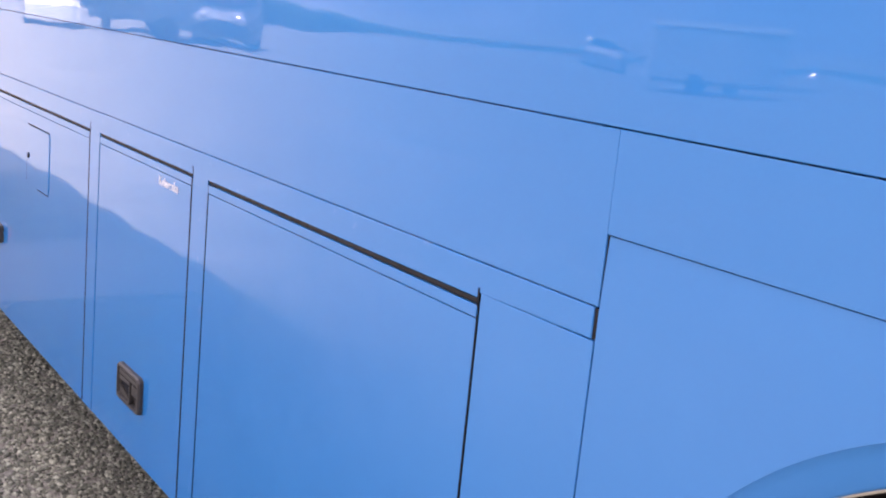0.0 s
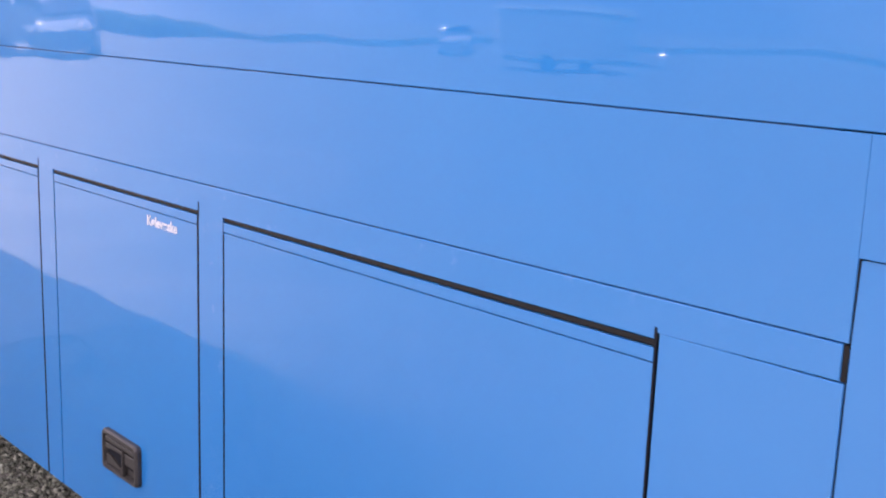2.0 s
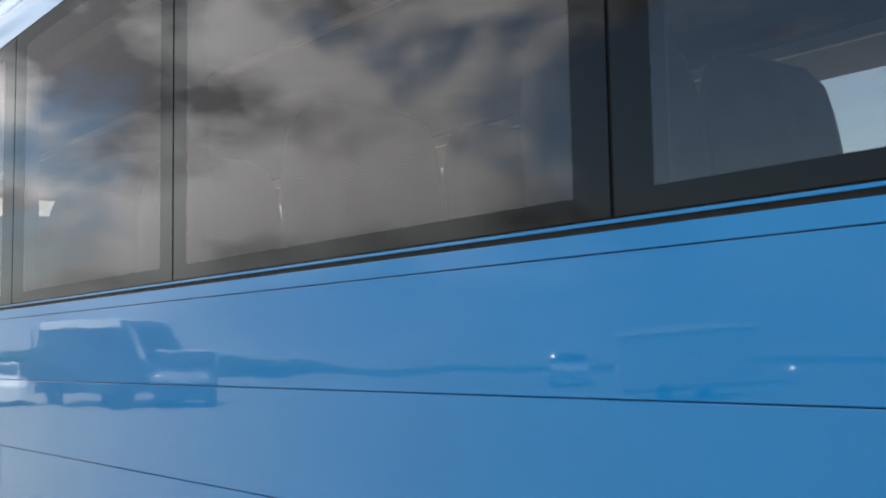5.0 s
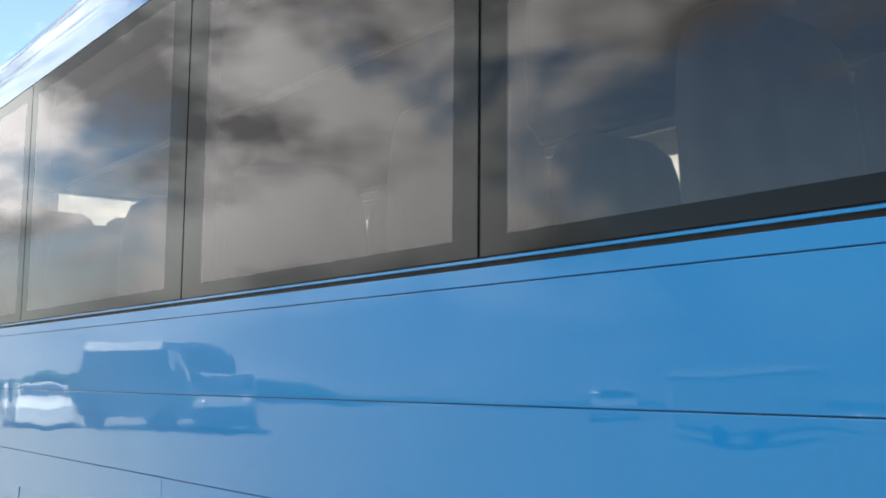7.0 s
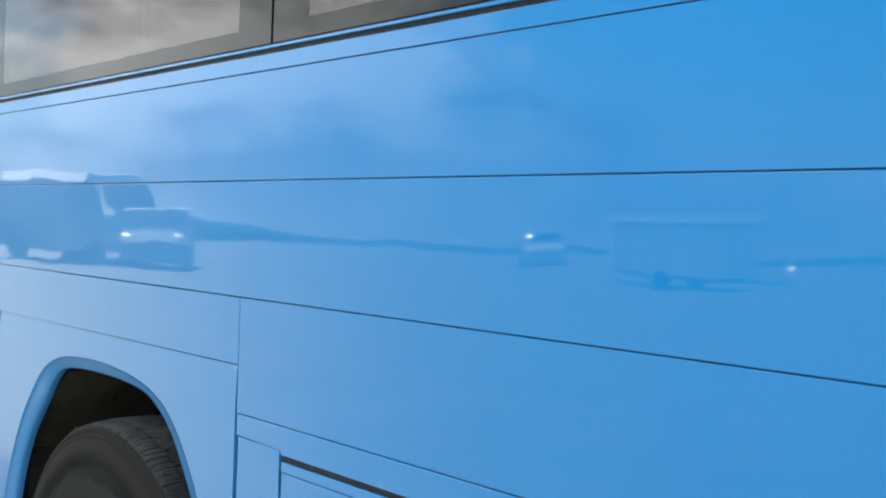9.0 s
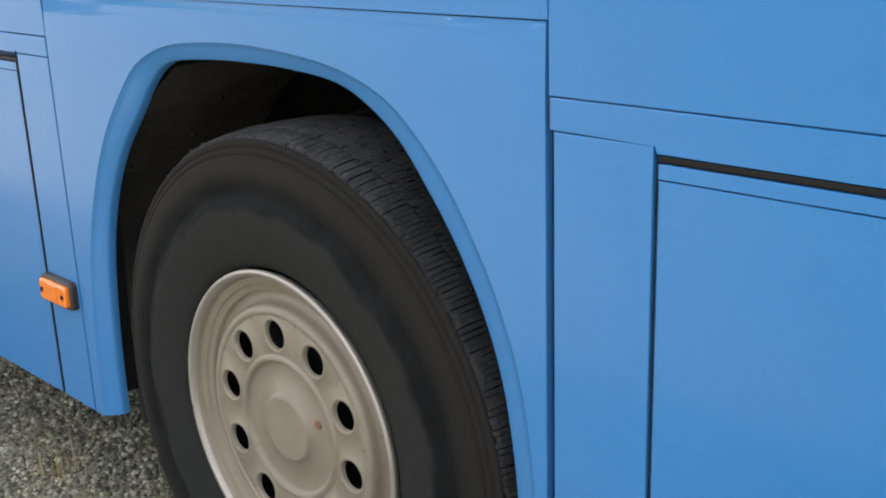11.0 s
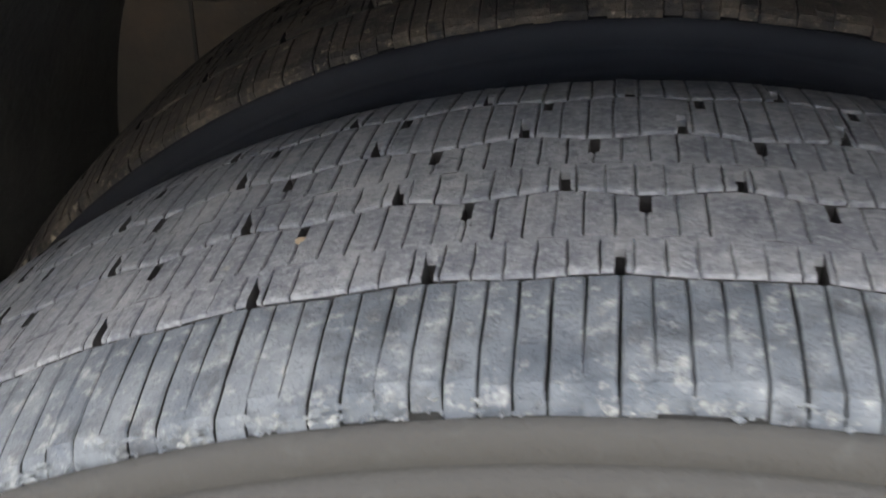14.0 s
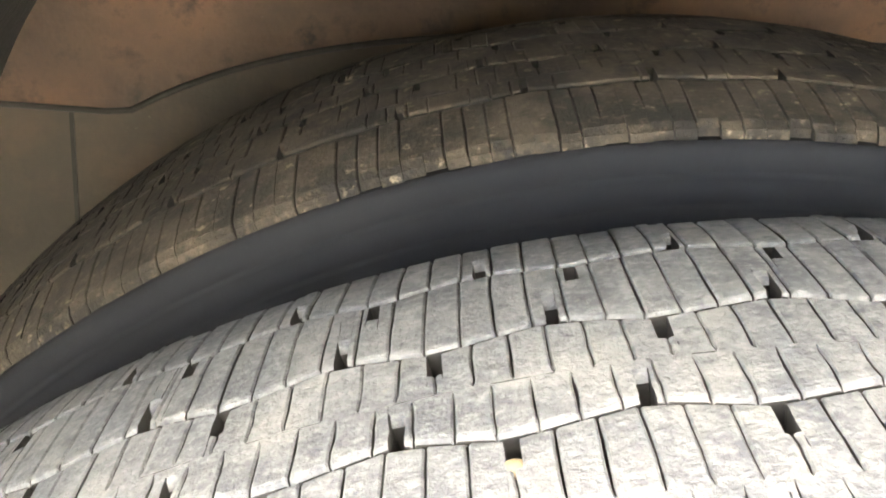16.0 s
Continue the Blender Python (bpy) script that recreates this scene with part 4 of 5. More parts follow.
# the raised bench at the very back
for k in range(5):
    seat(-2.82, 0.37 + 0.45 * k, 0.38)
for y0_, y1_ in ((0.06, 0.52), (WIDTH - 0.52, WIDTH - 0.06)):
    bm = bmesh.new()
    up = 0.0 if y0_ < 1 else 0.055
    box(bm, X_REAR + 0.1, X_FRONT - 0.6, y0_, y1_, 2.545 + up, 2.61 + up, 0.02)
    r_ = part("luggage_rack", bm, INSIDE, bus, "overhead luggage rack")
    e0 = y1_ if y0_ < 1 else y0_
    bm = bmesh.new()
    box(bm, X_REAR + 0.1, X_FRONT - 0.6, e0 - 0.012, e0 + 0.012, 2.528 + up, 2.572 + up, 0.006)
    part("rack_edge", bm, RAIL, r_, "pale strip along the rack edge")


# ---- wheels ----
SIDE = [(0.284, 0.016), (0.290, 0.004), (0.296, -0.004), (0.310, -0.010), (0.345, -0.0165), (0.380, -0.0215), (0.396, -0.0225), (0.404, -0.0195), (0.412, -0.0120), (0.424, -0.0105), (0.436, -0.0145), (0.450, -0.0165), (0.464, -0.0140), (0.476, -0.0100), (0.4825, -0.0078), (0.4838, -0.0040), (0.4856, -0.0062), (0.4945, -0.0035), (0.4958, 0.0003), (0.4976, -0.0020), (0.5050, 0.0003), (0.5095, 0.0022)]
RIBS = ((0.0015, 0.0521), (0.0537, 0.1018), (0.1035, 0.1469), (0.1486, 0.1882), (0.1899, 0.2305))
PITCHES = 57
# lugs of one pitch: (share of the pitch, end of the rib that is cut short, sipe open behind it)
SIXTH = 1 / 6
LUGS = {
    "plain": [(SIXTH, "", True)] * 6,
    "outer": [(0.066, "out", False), (0.067, "", True)] + [(SIXTH, "", True)] * 5 + [(0.0337, "", False)],
    "inner": [(0.033, "in", False), (0.1337, "", True)] + [(SIXTH, "", True)] * 4 + [(0.1337, "", False), (0.033, "in", True)],
    "both": [(0.066, "out", False), (0.066, "", True)] + [(SIXTH, "", True)] * 4 + [(0.069, "", False), (0.066, "in", False), (0.032, "", True), (0.0343, "", False)],
}
GROOVE_PHASE = (0.950, 0.260, 0.553, 0.870)
GROOVE_SWING = (0.0010, 0.0030, 0.0030, 0.0026)


def crown(y):
    u = abs(y - TREAD_W / 2) / (TREAD_W / 2)
    return TYRE_R - 0.0115 * u ** 3.2


def block(x, y0, a0, a1, ends, cuts, depth, trim, rise=0.0):
    """One tread lug between the angles a0 and a1. ends = y at (a0 outer, a0 inner, a1 outer, a1 inner);
    cuts = (half width and sideways drift at each station) of the sipe on either side;
    trim = (rounding depth, rounding length) at the outer and at the inner end."""
    vs, fs = [], []
    n = len(cuts[0])
    for s in range(n):
        for side in (0, 1):
            ya, yb = ends[2 * side], ends[2 * side + 1]
            span = yb - ya
            (d0, l0), (d1, l1) = trim
            y = (ya, ya + l0 * 0.4, ya + l0, ya + l0 + (span - l0 - l1) * 0.33, ya + l0 + (span - l0 - l1) * 0.67, yb - l1, yb)[s]
            drop = (d0, d0 * 0.28, 0.0, 0.0, 0.0, 0.0, d1)[s]
            wide, drift = cuts[side][s]
            c = 0.0006 if wide else 0.0
            top = crown(y) - drop + rise
            aa = (a0 if side == 0 else a1) + (drift + (wide if side == 0 else -wide)) / TYRE_R
            inw = c / TYRE_R * (1 if side == 0 else -1)
            low = ((aa, crown(y) - depth, y), (aa, top - max(c, 0.00002), y), (aa + inw, top, y))
            for a, r, q in low if side == 0 else reversed(low):
                vs.append((x + r * math.cos(a), y0 + q, AXLE_Z + r * math.sin(a)))
    for s in range(n - 1):
        for k in range(5):
            fs.append((s * 6 + k, s * 6 + k + 1, s * 6 + 6 + k + 1, s * 6 + 6 + k))
    fs.append((5, 4, 3, 2, 1, 0))
    fs.append(tuple(range(6 * n - 6, 6 * n)))
    return vs, fs


SIDES = [1, 0, 0, 0, 1] * 6 + [1, 1]      # dusty tops, dark flanks
SIDES_SHOULDER = [1, 2, 2, 2, 1] * 6 + [1, 1]
OPEN = {"full": (0.7, 0.9, 1, 1.15, 1.1, 0.9, 0.7), "outer": (0.8, 0.9, 1, 1.2, 1.2, 0.8, 0), "inner": (0, 0.5, 0.9, 1.2, 1.1, 0.9, 0.7), "short": (0, 0, 0, 0.4, 1, 1, 1), "shut": (0, 0, 0, 0, 0, 0, 0)}


def sipe(kind, rng, bold=1.0):
    wide = bold * rng.choice((0.00019, 0.00024, 0.00030, 0.00036))
    drift, out = 0.0, []
    for o in OPEN[kind]:
        out.append((wide * o * rng.uniform(0.6, 1.3), drift))
        drift = 0.6 * drift + rng.uniform(-0.00030, 0.00030)
    return out


def swing(a, g):
    """How far the zigzag groove g lies from its mean line at the angle a."""
    u = (GROOVE_PHASE[g] - a * PITCHES / (2 * math.pi)) % 1.0
    return GROOVE_SWING[g] * (1 - 2 * u / 0.455 if u < 0.455 else -1 + 2 * (u - 0.455) / 0.545)


def tyre(x, y0, spin, tread_mat, seed, near=()):
    """near: angles in degrees between which the lugs are pieces of their own."""
    rng = random.Random(seed)
    shoulder_mat = TREAD_EDGE if tread_mat is TREAD else tread_mat
    prof = [(r, y0 + dy) for r, dy in SIDE]
    prof += [(0.5085, y0 + 0.0040), (TYRE_R - 0.0115, y0 + 0.03), (TYRE_R - 0.0105, y0 + TREAD_W / 2), (TYRE_R - 0.0115, y0 + TREAD_W - 0.03), (0.5085, y0 + TREAD_W - 0.0040)]
    prof += [(r, y0 + TREAD_W - dy) for r, dy in reversed(SIDE)]
    ph = rng.random() * 6

    def wob(k, a):
        return 0.0035 * math.sin(7 * a + ph) * math.sin(3 * a + 1.3) + 0.0018 * math.sin(23 * a) if k in (7, 8, 9) else 0.0

    me = mesh_from("tyre", *revolve(prof, x, AXLE_Z, 240, False, wob), SIDEWALL if tread_mat is TREAD else SIDEWALL_IN, True)
    ty = part_mesh("tyre", me, bus, "worn dusty truck tyre with siped tread")
    pitch = 2 * math.pi / PITCHES
    outer_tyre = tread_mat is TREAD
    allv, allf, allm, pieces = [], [], [], []
    for i, (ya, yb) in enumerate(RIBS):
        halves = ("outer", "inner") if i in (1, 2) else ("full",)
        mid = ya + (yb - ya) * (0.40 if i == 1 else 0.46)
        for half in halves:
            if half == "inner":
                lugs, a = LUGS["inner"], (GROOVE_PHASE[i] - 0.455) * pitch + spin
            elif i == 0:
                lugs, a = LUGS["plain"], 0.62 * pitch + spin
            else:
                lugs, a = LUGS["both" if i == 3 else "outer"], (GROOVE_PHASE[i - 1] - 0.033) * pitch + spin
            last = sipe("shut", rng)
            slow = 0.0
            for p in range(PITCHES):
                for w, cut_end, gap in lugs:
                    a1 = a + w * pitch
                    oa = [ya + (swing(q - spin, i - 1) if i else 0.0) for q in (a, a1)]
                    ob_ = [yb + (swing(q - spin, i) if i < 4 else 0.0) for q in (a, a1)]
                    trim = [(0.0012, 0.0022) if i else (0.0052, 0.0060), (0.0006, 0.0011) if i < 4 else (0.0052, 0.0060)]
                    if cut_end == "out":
                        oa, trim[0] = [q + 0.0115 for q in oa], (0.0030, 0.0035)
                    if cut_end == "in":
                        ob_, trim[1] = [q - 0.0088 for q in ob_], (0.0022, 0.0025)
                    if i in (0, 4):
                        slow = 0.8 * slow + rng.uniform(-0.0008, 0.0008)
                        e = max(0.0, slow) + rng.uniform(0.0, 0.0024)
                        d = rng.uniform(0.0056, 0.0070)
                        if rng.random() < 0.16:
                            e, d = e + rng.uniform(0.0008, 0.0034), 0.0074
                        if i == 0:
                            oa, trim[0] = [q + e for q in oa], (d, rng.uniform(0.005, 0.009))
                        else:
                            ob_, trim[1] = [q - e for q in ob_], (d, rng.uniform(0.004, 0.009))
                    if not outer_tyre:
                        oa, ob_ = [q + 0.0011 for q in oa], [q - 0.0011 for q in ob_]
                    kind = half
                    if i in (0, 4) and rng.random() < 0.25:
                        kind = "short" if i == 0 else "outer"
                    if not gap or rng.random() < 0.03 or not outer_tyre and rng.random() < 0.35:
                        kind = "shut"
                    if half == "outer":
                        ob_, trim[1] = [mid, mid], (0.0, 0.004)
                    elif half == "inner":
                        oa, trim[0] = [mid, mid], (0.0, 0.004)
                    rough = math.degrees(a) % 360 < 76  # the more torn stretch of the tread
                    bold = (2.4 if i == 0 else 2.2) if rough else (1.4 if i == 0 else 0.85)
                    here = sipe(kind, rng, bold if outer_tyre else bold * 0.6)
                    v, f = block(x, y0, a, a1, (oa[0], ob_[0], oa[1], ob_[1]), (last, here), 0.0095, trim, rng.uniform(-0.0006, 0.0002) * (2.5 if rough else 1.0) if i == 0 else rng.uniform(-0.0002, 0.00015))
                    last = here
                    sides = SIDES_SHOULDER if i == 0 else SIDES
                    deg = math.degrees((a + a1) / 2) % 360
                    if near and near[0] < deg < near[1]:
                        pieces.append((v, f, sides))
                    else:
                        o = len(allv)
                        allv += v
                        allf += [tuple(q + o for q in ff) for ff in f]
                        allm += sides
                    a = a1
    me = mesh_from("tread", allv, allf, tread_mat)
    me.materials.append(GROOVE)
    me.materials.append(shoulder_mat)
    me.polygons.foreach_set("material_index", allm)
    tr = part_mesh("tread", me, ty, "dust-grey tread lugs cut by sipes")
    tr["kind"] = "stuff"
    if outer_tyre:
        fv, ff = [], []
        for k in range(480):
            a, q = rng.uniform(0.5, 2.05), rng.uniform(0.0, 1.0)
            c = Vector((TYRE_R - 0.0135 + 0.0055 * q, y0 + 0.0024 + 0.0020 * q))
            sa, sr, sy = (rng.uniform(0.0005, 0.0013) * (2.0 if rng.random() < 0.10 else 1.0) for _ in range(3))
            o = len(fv)
            for da, dr, dy in ((1, 0, 0), (-1, 0, 0), (0, 1, 0), (0, -1, 0), (0, 0, 1), (0, 0, -1)):
                g = rng.uniform(0.6, 1.4)
                aa, rr = a + da * sa * g * 1.6 / TYRE_R, c[0] + dr * sr * g
                fv.append((x + rr * math.cos(aa), c[1] + dy * sy * g, AXLE_Z + rr * math.sin(aa)))
            ff += [tuple(w + o for w in h) for h in ((0, 2, 4), (2, 1, 4), (1, 3, 4), (3, 0, 4), (2, 0, 5), (1, 2, 5), (3, 1, 5), (0, 3, 5))]
        fl = part_mesh("torn_rubber", mesh_from("torn_rubber", fv, ff, TREAD_EDGE), ty, "torn grey rubber flakes along the shoulder")
        fl["kind"] = "stuff"
    for v, f, sides in pieces:
        me = mesh_from("tread_lug", v, f, tread_mat)
        me.materials.append(GROOVE)
        me.materials.append(shoulder_mat)
        me.polygons.foreach_set("material_index", sides)
        part_mesh("tread_lug", me, ty)
    return ty


def wheel_cover(x):
    """Round cover with ten holes round a domed hub."""
    prof = [(0.284, 0.012), (0.2875, 0.004), (0.2885, -0.001), (0.2865, -0.0045), (0.2815, -0.005), (0.2775, -0.002), (0.2750, 0.004)]
    rim = part_mesh("rim_edge", mesh_from("rim_edge", *revolve([(r, y + COVER_Y) for r, y in prof], x, AXLE_Z, 180), BRIGHT, True), bus, "worn bright rim edge")
    prof = [(0.2750, 0.004), (0.2732, 0.0055), (0.2722, 0.0140), (0.2712, 0.0152), (0.2700, 0.0156), (0.2600, 0.0172), (0.2588, 0.0178), (0.2580, 0.0215), (0.2570, 0.0224), (0.2470, 0.0240), (0.2458, 0.0246), (0.2440, 0.0320), (0.2425, 0.0335), (0.2360, 0.0350), (0.2280, 0.0330), (0.2235, 0.0240), (0.2215, 0.0160), (0.2180, 0.0115), (0.2120, 0.0090), (0.2065, 0.0100), (0.2045, 0.0120)]
    cov = part_mesh("wheel_cover", mesh_from("wheel_cover", *revolve([(r, y + COVER_Y) for r, y in prof], x, AXLE_Z, 180), COVER, True), bus, "beige metallic wheel cover with ten round holes")
    n, r0, r1, rh = 48, 0.1335, 0.2045, 0.1690
    half = math.pi / 10
    for s in range(10):
        mid = radians(204.5 - 36 * s)
        vs, fs, o = [], [], 0
        rings = ((0.0255, 0.020), (0.0265, 0.0125), (0.0285, 0.0105), (0.0320, 0.0110), (0.0335, 0.0122))
        for rr, y in rings:
            for k in range(n):
                b = 2 * math.pi * k / n
                u, w = rh + rr * math.cos(b), rr * math.sin(b)
                vs.append((x + u * math.cos(mid) - w * math.sin(mid), y + COVER_Y, AXLE_Z + u * math.sin(mid) + w * math.cos(mid)))
        for k in range(n):
            b = 2 * math.pi * k / n
            lo, hi = 0.0335, 0.12
            for _ in range(22):
                q = (lo + hi) / 2
                u, w = rh + q * math.cos(b), q * math.sin(b)
                rad, ang = math.hypot(u, w), abs(math.atan2(w, u))
                if r0 < rad < r1 and ang < half:
                    lo = q
                else:
                    hi = q
            u, w = rh + lo * math.cos(b), lo * math.sin(b)
            vs.append((x + u * math.cos(mid) - w * math.sin(mid), 0.0122 + COVER_Y, AXLE_Z + u * math.sin(mid) + w * math.cos(mid)))
        for g in range(len(rings)):
            for k in range(n):
                l = (k + 1) % n
                fs.append((o + g * n + k, o + g * n + l, o + (g + 1) * n + l, o + (g + 1) * n + k))
        part_mesh("vent_hole", mesh_from("vent_hole", vs, fs, COVER, True), cov)
    prof = [(0.1340, 0.0122), (0.1310, 0.0100), (0.1270, 0.0078), (0.1235, 0.0085), (0.1205, 0.0120), (0.1190, 0.0165), (0.1150, 0.0175), (0.0660, 0.0160), (0.0630, 0.0120), (0.0600, 0.0070), (0.0560, 0.0055), (0.0500, 0.0065), (0.0250, 0.0055), (0.0005, 0.0050)]
    part_mesh("hub", mesh_from("hub", *revolve([(r, y + COVER_Y) for r, y in prof], x, AXLE_Z, 120), COVER, True), cov, "domed hub centre")
    bm = bmesh.new()
    bmesh.ops.create_cone(bm, cap_ends=True, segments=20, radius1=0.0085, radius2=0.007, depth=0.004, matrix=pose(x + 0.080, 0.0155 + COVER_Y, AXLE_Z + 0.030, 90))
    part("bolt_head", bm, RUST, cov, "rusty bolt head")
    bm = bmesh.new()
    bmesh.ops.create_cone(bm, cap_ends=True, segments=64, radius1=0.28, radius2=0.28, depth=0.20, matrix=pose(x, 0.17, AXLE_Z, 90))
    part("brake_drum", bm, DARK, cov)


wheel_cover(0.0)
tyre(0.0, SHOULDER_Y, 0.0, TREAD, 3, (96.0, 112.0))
tyre(0.0, SHOULDER_Y + DUAL, 0.047, TREAD_IN, 4)
wheel_cover(BASE)
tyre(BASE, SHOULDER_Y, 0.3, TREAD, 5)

# pebble caught in a tread groove
bm = bmesh.new()
bmesh.ops.create_icosphere(bm, subdivisions=2, radius=0.0027, matrix=pose(math.cos(radians(106.1)) * 0.5218, SHOULDER_Y + 0.090, AXLE_Z + math.sin(radians(106.1)) * 0.5218) @ Matrix.Diagonal((1.2, 1.0, 0.8, 1)))
PEBBLE = material("yellow_pebble", (0.085, 0.062, 0.032), 0.8)
peb = part("pebble", bm, PEBBLE, None, smooth=True)
tagged(peb, "small yellow pebble stuck in the tyre tread groove", "pebble")


# dry grass at the foot of the bus
def grass_tuft(x, y, count, seed):
    rng = random.Random(seed)
    vs, fs = [], []
    for k in range(count):
        a, h, w = rng.uniform(0, 6.283), rng.uniform(0.06, 0.20), rng.uniform(0.0012, 0.0024)
        bx, by, lean = x + rng.gauss(0, 0.035), y + rng.gauss(0, 0.035), rng.uniform(0.02, 0.12)
        o = len(vs)
        for q in range(5):
            u = q / 4
            px, py, pz = bx + lean * u * u * math.cos(a), by + lean * u * u * math.sin(a), h * u
            ww = w * (1 - 0.85 * u)
            vs += [(px - ww * math.sin(a), py + ww * math.cos(a), pz), (px + ww * math.sin(a), py - ww * math.cos(a), pz)]
        fs += [(o + 2 * q, o + 2 * q + 1, o + 2 * q + 3, o + 2 * q + 2) for q in range(4)]
    return vs, fs


STRAW = material("dry_straw", (0.30, 0.24, 0.13), 0.8)
vary(STRAW, ((0.20, 0.17, 0.08), (0.38, 0.31, 0.18)), 12.0)
vs, fs = [], []
for k, (gx, gy, gn) in enumerate(((-0.60, 0.10, 30), (-0.72, -0.04, 14), (-1.05, 0.06, 22), (-1.5, -0.1, 18))):
    v_, f_ = grass_tuft(gx, gy, gn, 40 + k)
    o_ = len(vs)
    vs += v_
    fs += [tuple(i + o_ for i in f) for f in f_]
grass = new("grass", mesh_from("grass", vs, fs, STRAW))
tagged(grass, "dry yellow grass blades growing from the gravel beside the bus", "grass", kind="stuff")


# ---- yard behind: parked vehicles and trees, seen as reflections ----
CAR_SIDE = [(-2.1, 0.20), (-2.15, 0.75), (-1.95, 0.98), (-1.3, 1.05), (-0.75, 1.42), (0.55, 1.45), (1.2, 1.08), (1.95, 0.95), (2.15, 0.70), (2.1, 0.20)]
VAN_SIDE = [(-2.4, 0.35), (-2.45, 1.2), (-2.40, 2.20), (-2.2, 2.32), (1.1, 2.32), (1.45, 2.15), (1.95, 1.32), (2.45, 1.05), (2.5, 0.6), (2.45, 0.35)]


def vehicle(name, side, width, mat, m, label, lit=0.0, lamp=0.055):
    car = new(name)
    tagged(car, label, "van" if side is VAN_SIDE else "car", "vehicles parked across the yard")
    bm = bmesh.new()
    w = width / 2
    cols = []
    for y, s, dz in ((-w, 0.97, -0.03), (-w * 0.86, 1.0, 0.0), (w * 0.86, 1.0, 0.0), (w, 0.97, -0.03)):
        cols.append([bm.verts.new((x * s, y * (1.0 if z < 1.06 else 0.88), z + (dz if z > 0.5 else 0))) for x, z in side])
    n = len(side)
    for a, b in zip(cols, cols[1:]):
        for i in range(n):
            j = (i + 1) % n
            bm.faces.new((a[i], b[i], b[j], a[j]))
    bm.faces.new(cols[0])
    bm.faces.new(list(reversed(cols[-1])))
    part("body", bm, mat, car)
    top = max(z for _, z in side)
    bm = bmesh.new()
    x0, x1 = (-0.72, 0.52) if side is CAR_SIDE else (-2.15, 1.05)
    box(bm, x0, x1, -w * 0.905, w * 0.905, top - (0.06 if side is CAR_SIDE else 0.20), top + 0.025, 0.02)
    # dark vehicles get a white roof: sunlit, sky-reflecting edges put into the colour
    part("roof", bm, CAR_WHITE if mat is CAR_DARK else mat, car)
    for y in (-w * 0.985, w * 0.985):
        bm = bmesh.new()
        o = [(-1.05, 1.02), (1.0, 1.04), (0.5, top - 0.10), (-0.70, top - 0.12)] if side is CAR_SIDE else [(0.2, 1.30), (1.75, 1.36), (1.35, 2.02), (0.2, 2.05)]
        sgn = 1 if y > 0 else -1
        q = [bm.verts.new((x, sgn * (w * (1.0 if z < 1.06 else 0.9) + 0.004), z)) for x, z in o]
        bm.faces.new(q)
        part("window", bm, CAR_GLASS, car)
    bm = bmesh.new()
    o = [(1.18, 1.10), (0.60, 1.42)] if side is CAR_SIDE else [(1.95, 1.36), (1.47, 2.10)]
    q = [bm.verts.new((x + 0.03, y, z + 0.015)) for (x, z), ys in zip(o, ((-1, 1), (1, -1))) for y in (ys[0] * w * 0.78, ys[1] * w * 0.78)]
    bm.faces.new(q)
    part("windscreen", bm, CAR_GLASS, car)
    for x in (-1.35, 1.4):
        for y in (-w + 0.08, w - 0.08):
            bm = bmesh.new()
            bmesh.ops.create_cone(bm, cap_ends=True, segments=24, radius1=0.32, radius2=0.32, depth=0.20, matrix=pose(x, y, 0.32, 90))
            part("wheel", bm, SIDEWALL, car)
    fx, fz = (2.08, 0.74) if side is CAR_SIDE else (2.44, 0.86)
    fz = lit or fz
    for y in (-w * 0.72, w * 0.72):
        bm = bmesh.new()
        bmesh.ops.create_uvsphere(bm, u_segments=16, v_segments=10, radius=lamp if y > 0 or not lit else lamp * 0.25, matrix=pose(fx, y, fz) @ Matrix.Diagonal((0.5, 1.3, 0.75, 1)))
        part("headlight", bm, GLOW if lit else CHROME, car, smooth=True)
    car.matrix_world = m
    return car


van = vehicle("van", VAN_SIDE, 2.2, CAR_DARK, pose(-31.9, -13.0, 0, 0, 0, -11) @ Matrix.Diagonal((1.5, 1.0, 1.22, 1)), "dark blue panel van parked on gravel, roof painted white for its shine", lamp=0.10)
# white strips that paint the bright outline down the van's front pillar
bm = bmesh.new()
for y_ in (-0.89, 0.89):
    v = [bm.verts.new(q) for q in ((1.12, y_, 2.33), (0.98, y_, 2.33), (0.62, y_, 1.98), (0.74, y_, 1.95))]
    f_ = bm.faces.new(v)
bmesh.ops.solidify(bm, geom=list(bm.faces), thickness=0.05)
part("pillar_shine", bm, CAR_WHITE, van)
vehicle("car", CAR_SIDE, 1.8, CAR_DARK, pose(-29.0, -14.2, 0, 0, 0, 30) @ Matrix.Diagonal((1.0, 1.0, 1.25, 1)), "dark car parked beside the van, roof painted white for its shine", lamp=0.20)
vehicle("car", CAR_SIDE, 1.8, CAR_WHITE, pose(-35.6, -10.1, 0, 0, 0, 12), "white car parked behind the van")
vehicle("car", CAR_SIDE, 1.8, CAR_GREY, pose(-33.0, -35.0, 0, 0, 0, 45), "silver car standing far off with one lit lamp", 1.35, 0.038)


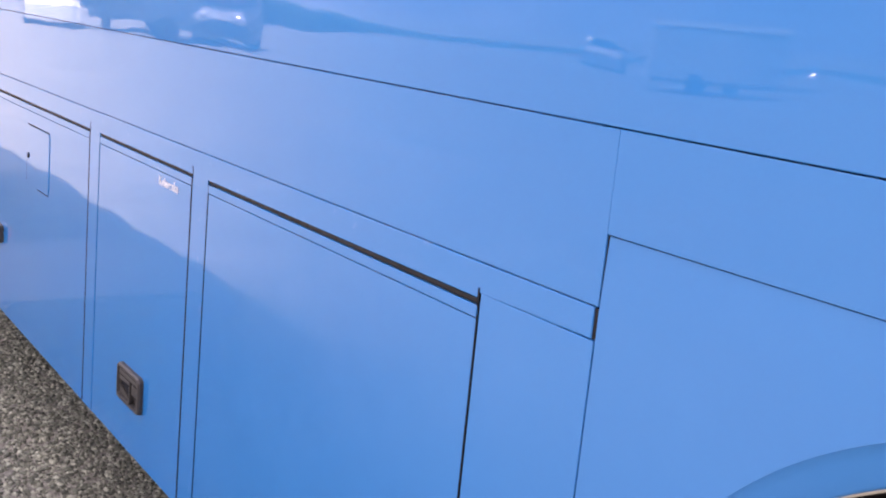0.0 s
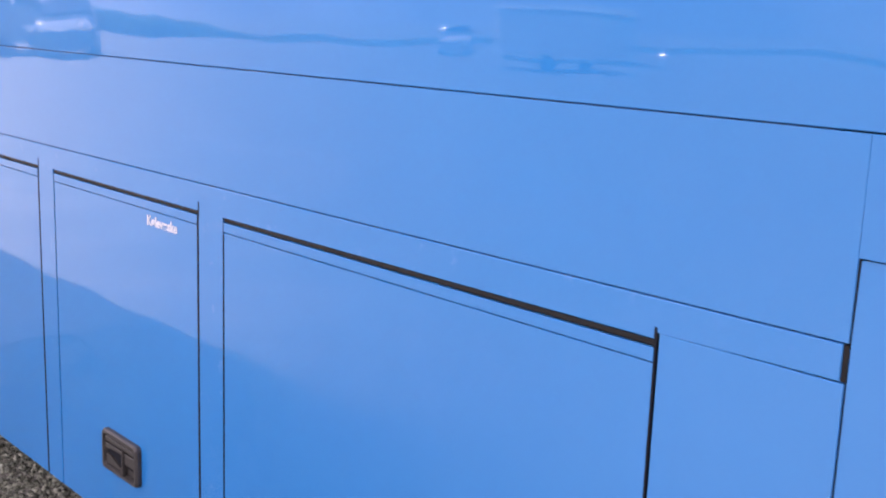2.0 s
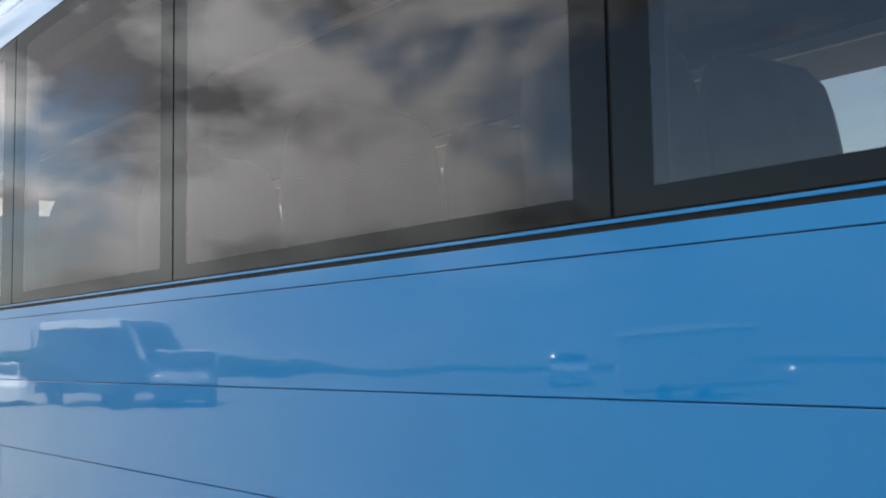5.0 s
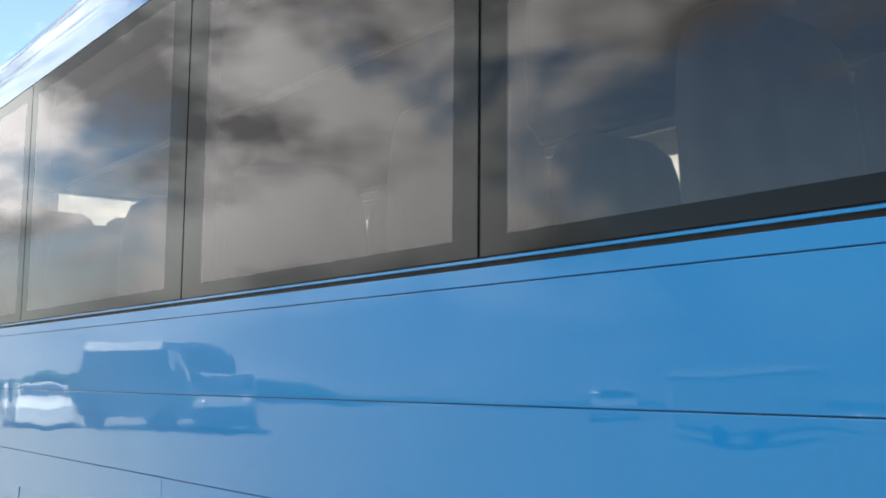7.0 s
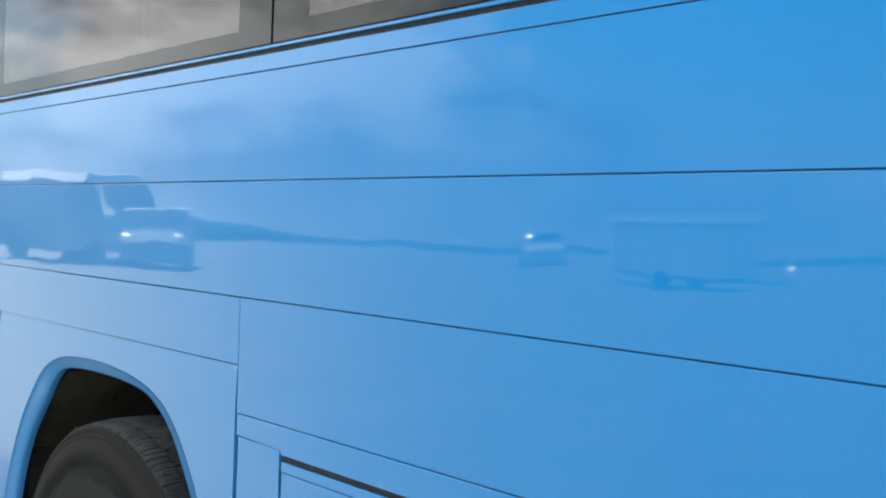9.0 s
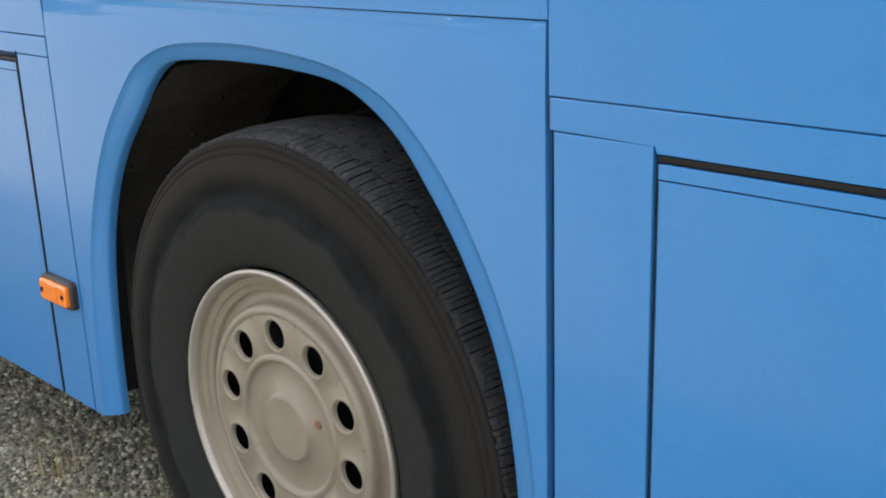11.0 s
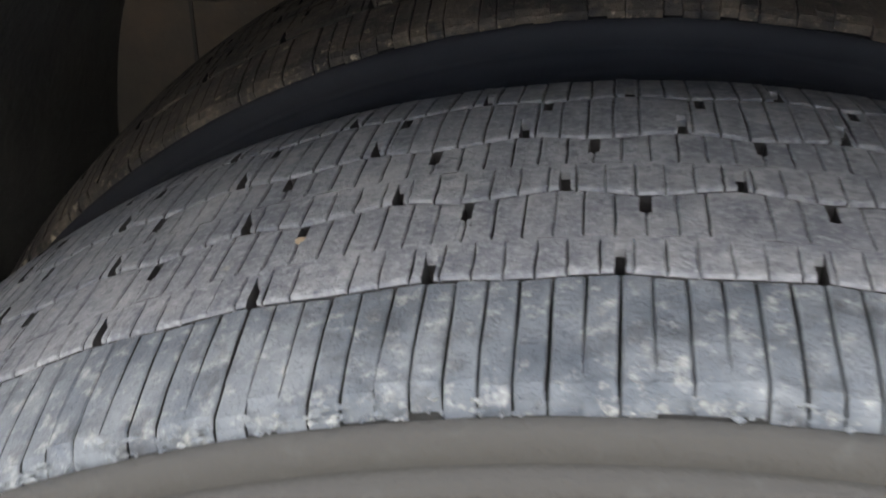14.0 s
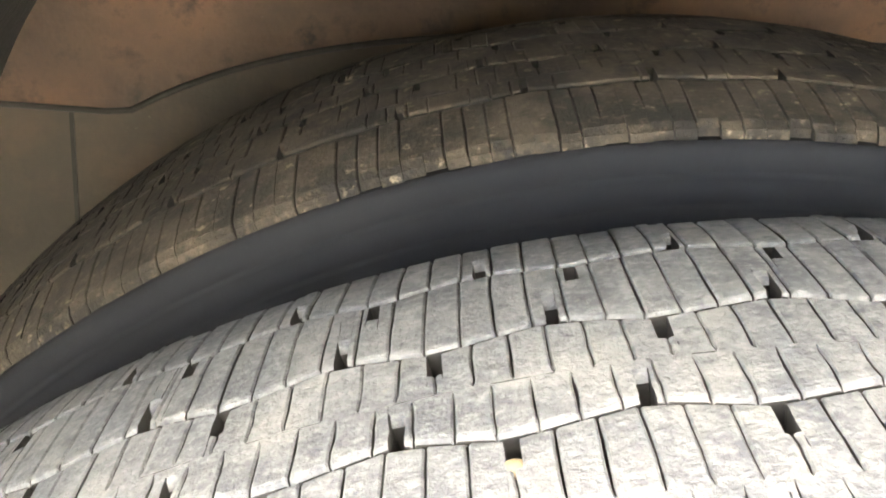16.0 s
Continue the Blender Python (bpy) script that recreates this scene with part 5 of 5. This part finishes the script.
def box_trailer(m):
    tr = new("box_trailer")
    tagged(tr, "pale grey box trailer parked far off on the gravel yard", "trailer")
    for name, mat, dims, label in (
        ("body", TRAILER, (-2.1, 2.1, -0.9, 0.9, 0.42, 1.98), ""),
        ("roof_rail", CAR_SAND, (-2.16, 2.16, -0.96, 0.96, 1.98, 2.16), "pale roof edge"),
        ("corner_post", CAR_SAND, (-2.16, -2.02, 0.80, 0.96, 0.42, 1.98), "pale corner post"),
        ("chassis", TRAILER, (-2.05, 2.05, -0.7, 0.7, 0.30, 0.42), ""),
        ("drawbar", PLASTIC, (2.0, 3.9, -0.05, 0.05, 0.36, 0.44), ""),
        ("glint_post", TRAILER, (3.80, 3.86, -0.03, 0.03, 0.0, 0.80), ""),
    ):
        bm = bmesh.new()
        box(bm, *dims, 0.02)
        part(name, bm, mat, tr, label)
    for y in (-0.86, 0.86):
        bm = bmesh.new()
        bmesh.ops.create_cone(bm, cap_ends=True, segments=24, radius1=0.30, radius2=0.30, depth=0.18, matrix=pose(0, y, 0.30, 90))
        part("wheel", bm, SIDEWALL, tr)
    # glint of an unknown thing, added as a glowing ball on a post
    bm = bmesh.new()
    bmesh.ops.create_uvsphere(bm, u_segments=16, v_segments=10, radius=0.024, matrix=pose(3.83, 0.05, 0.84))
    part("lamp", bm, GLOW, tr, "small glowing ball added for a glint", smooth=True)
    tr.matrix_world = m


box_trailer(pose(-18.25, -25.9, 0, 0, 0, 0))


def tree_belt():
    rng = random.Random(21)
    vs, fs = [], []
    for k in range(22000):
        a = rng.uniform(-3.05, -0.15)
        d = rng.uniform(78, 92)
        h = 1.7 + 0.5 * math.sin(a * 9) + 0.3 * math.sin(a * 31 + 1)
        h *= 1.25 if a < -2.76 else max(0.02, 1.25 - 1.23 * min(1.0, (a + 2.76) / 0.22))
        c = Vector((d * math.cos(a), d * math.sin(a), rng.random() * h))
        s = rng.uniform(0.12, 0.34)
        o = len(vs)
        for p in ((1, 0, 0), (-1, 0, 0), (0, 1, 0), (0, -1, 0), (0, 0, 1), (0, 0, -1)):
            vs.append(c + Vector(p) * s * rng.uniform(0.6, 1.3))
        fs += [tuple(q + o for q in f) for f in ((0, 2, 4), (2, 1, 4), (1, 3, 4), (3, 0, 4), (2, 0, 5), (1, 2, 5), (3, 1, 5), (0, 3, 5))]
    ob = new("tree_belt", mesh_from("tree_belt", vs, fs, LEAF))
    tagged(ob, "distant belt of green trees and bushes beyond the yard", "trees", kind="stuff")


tree_belt()
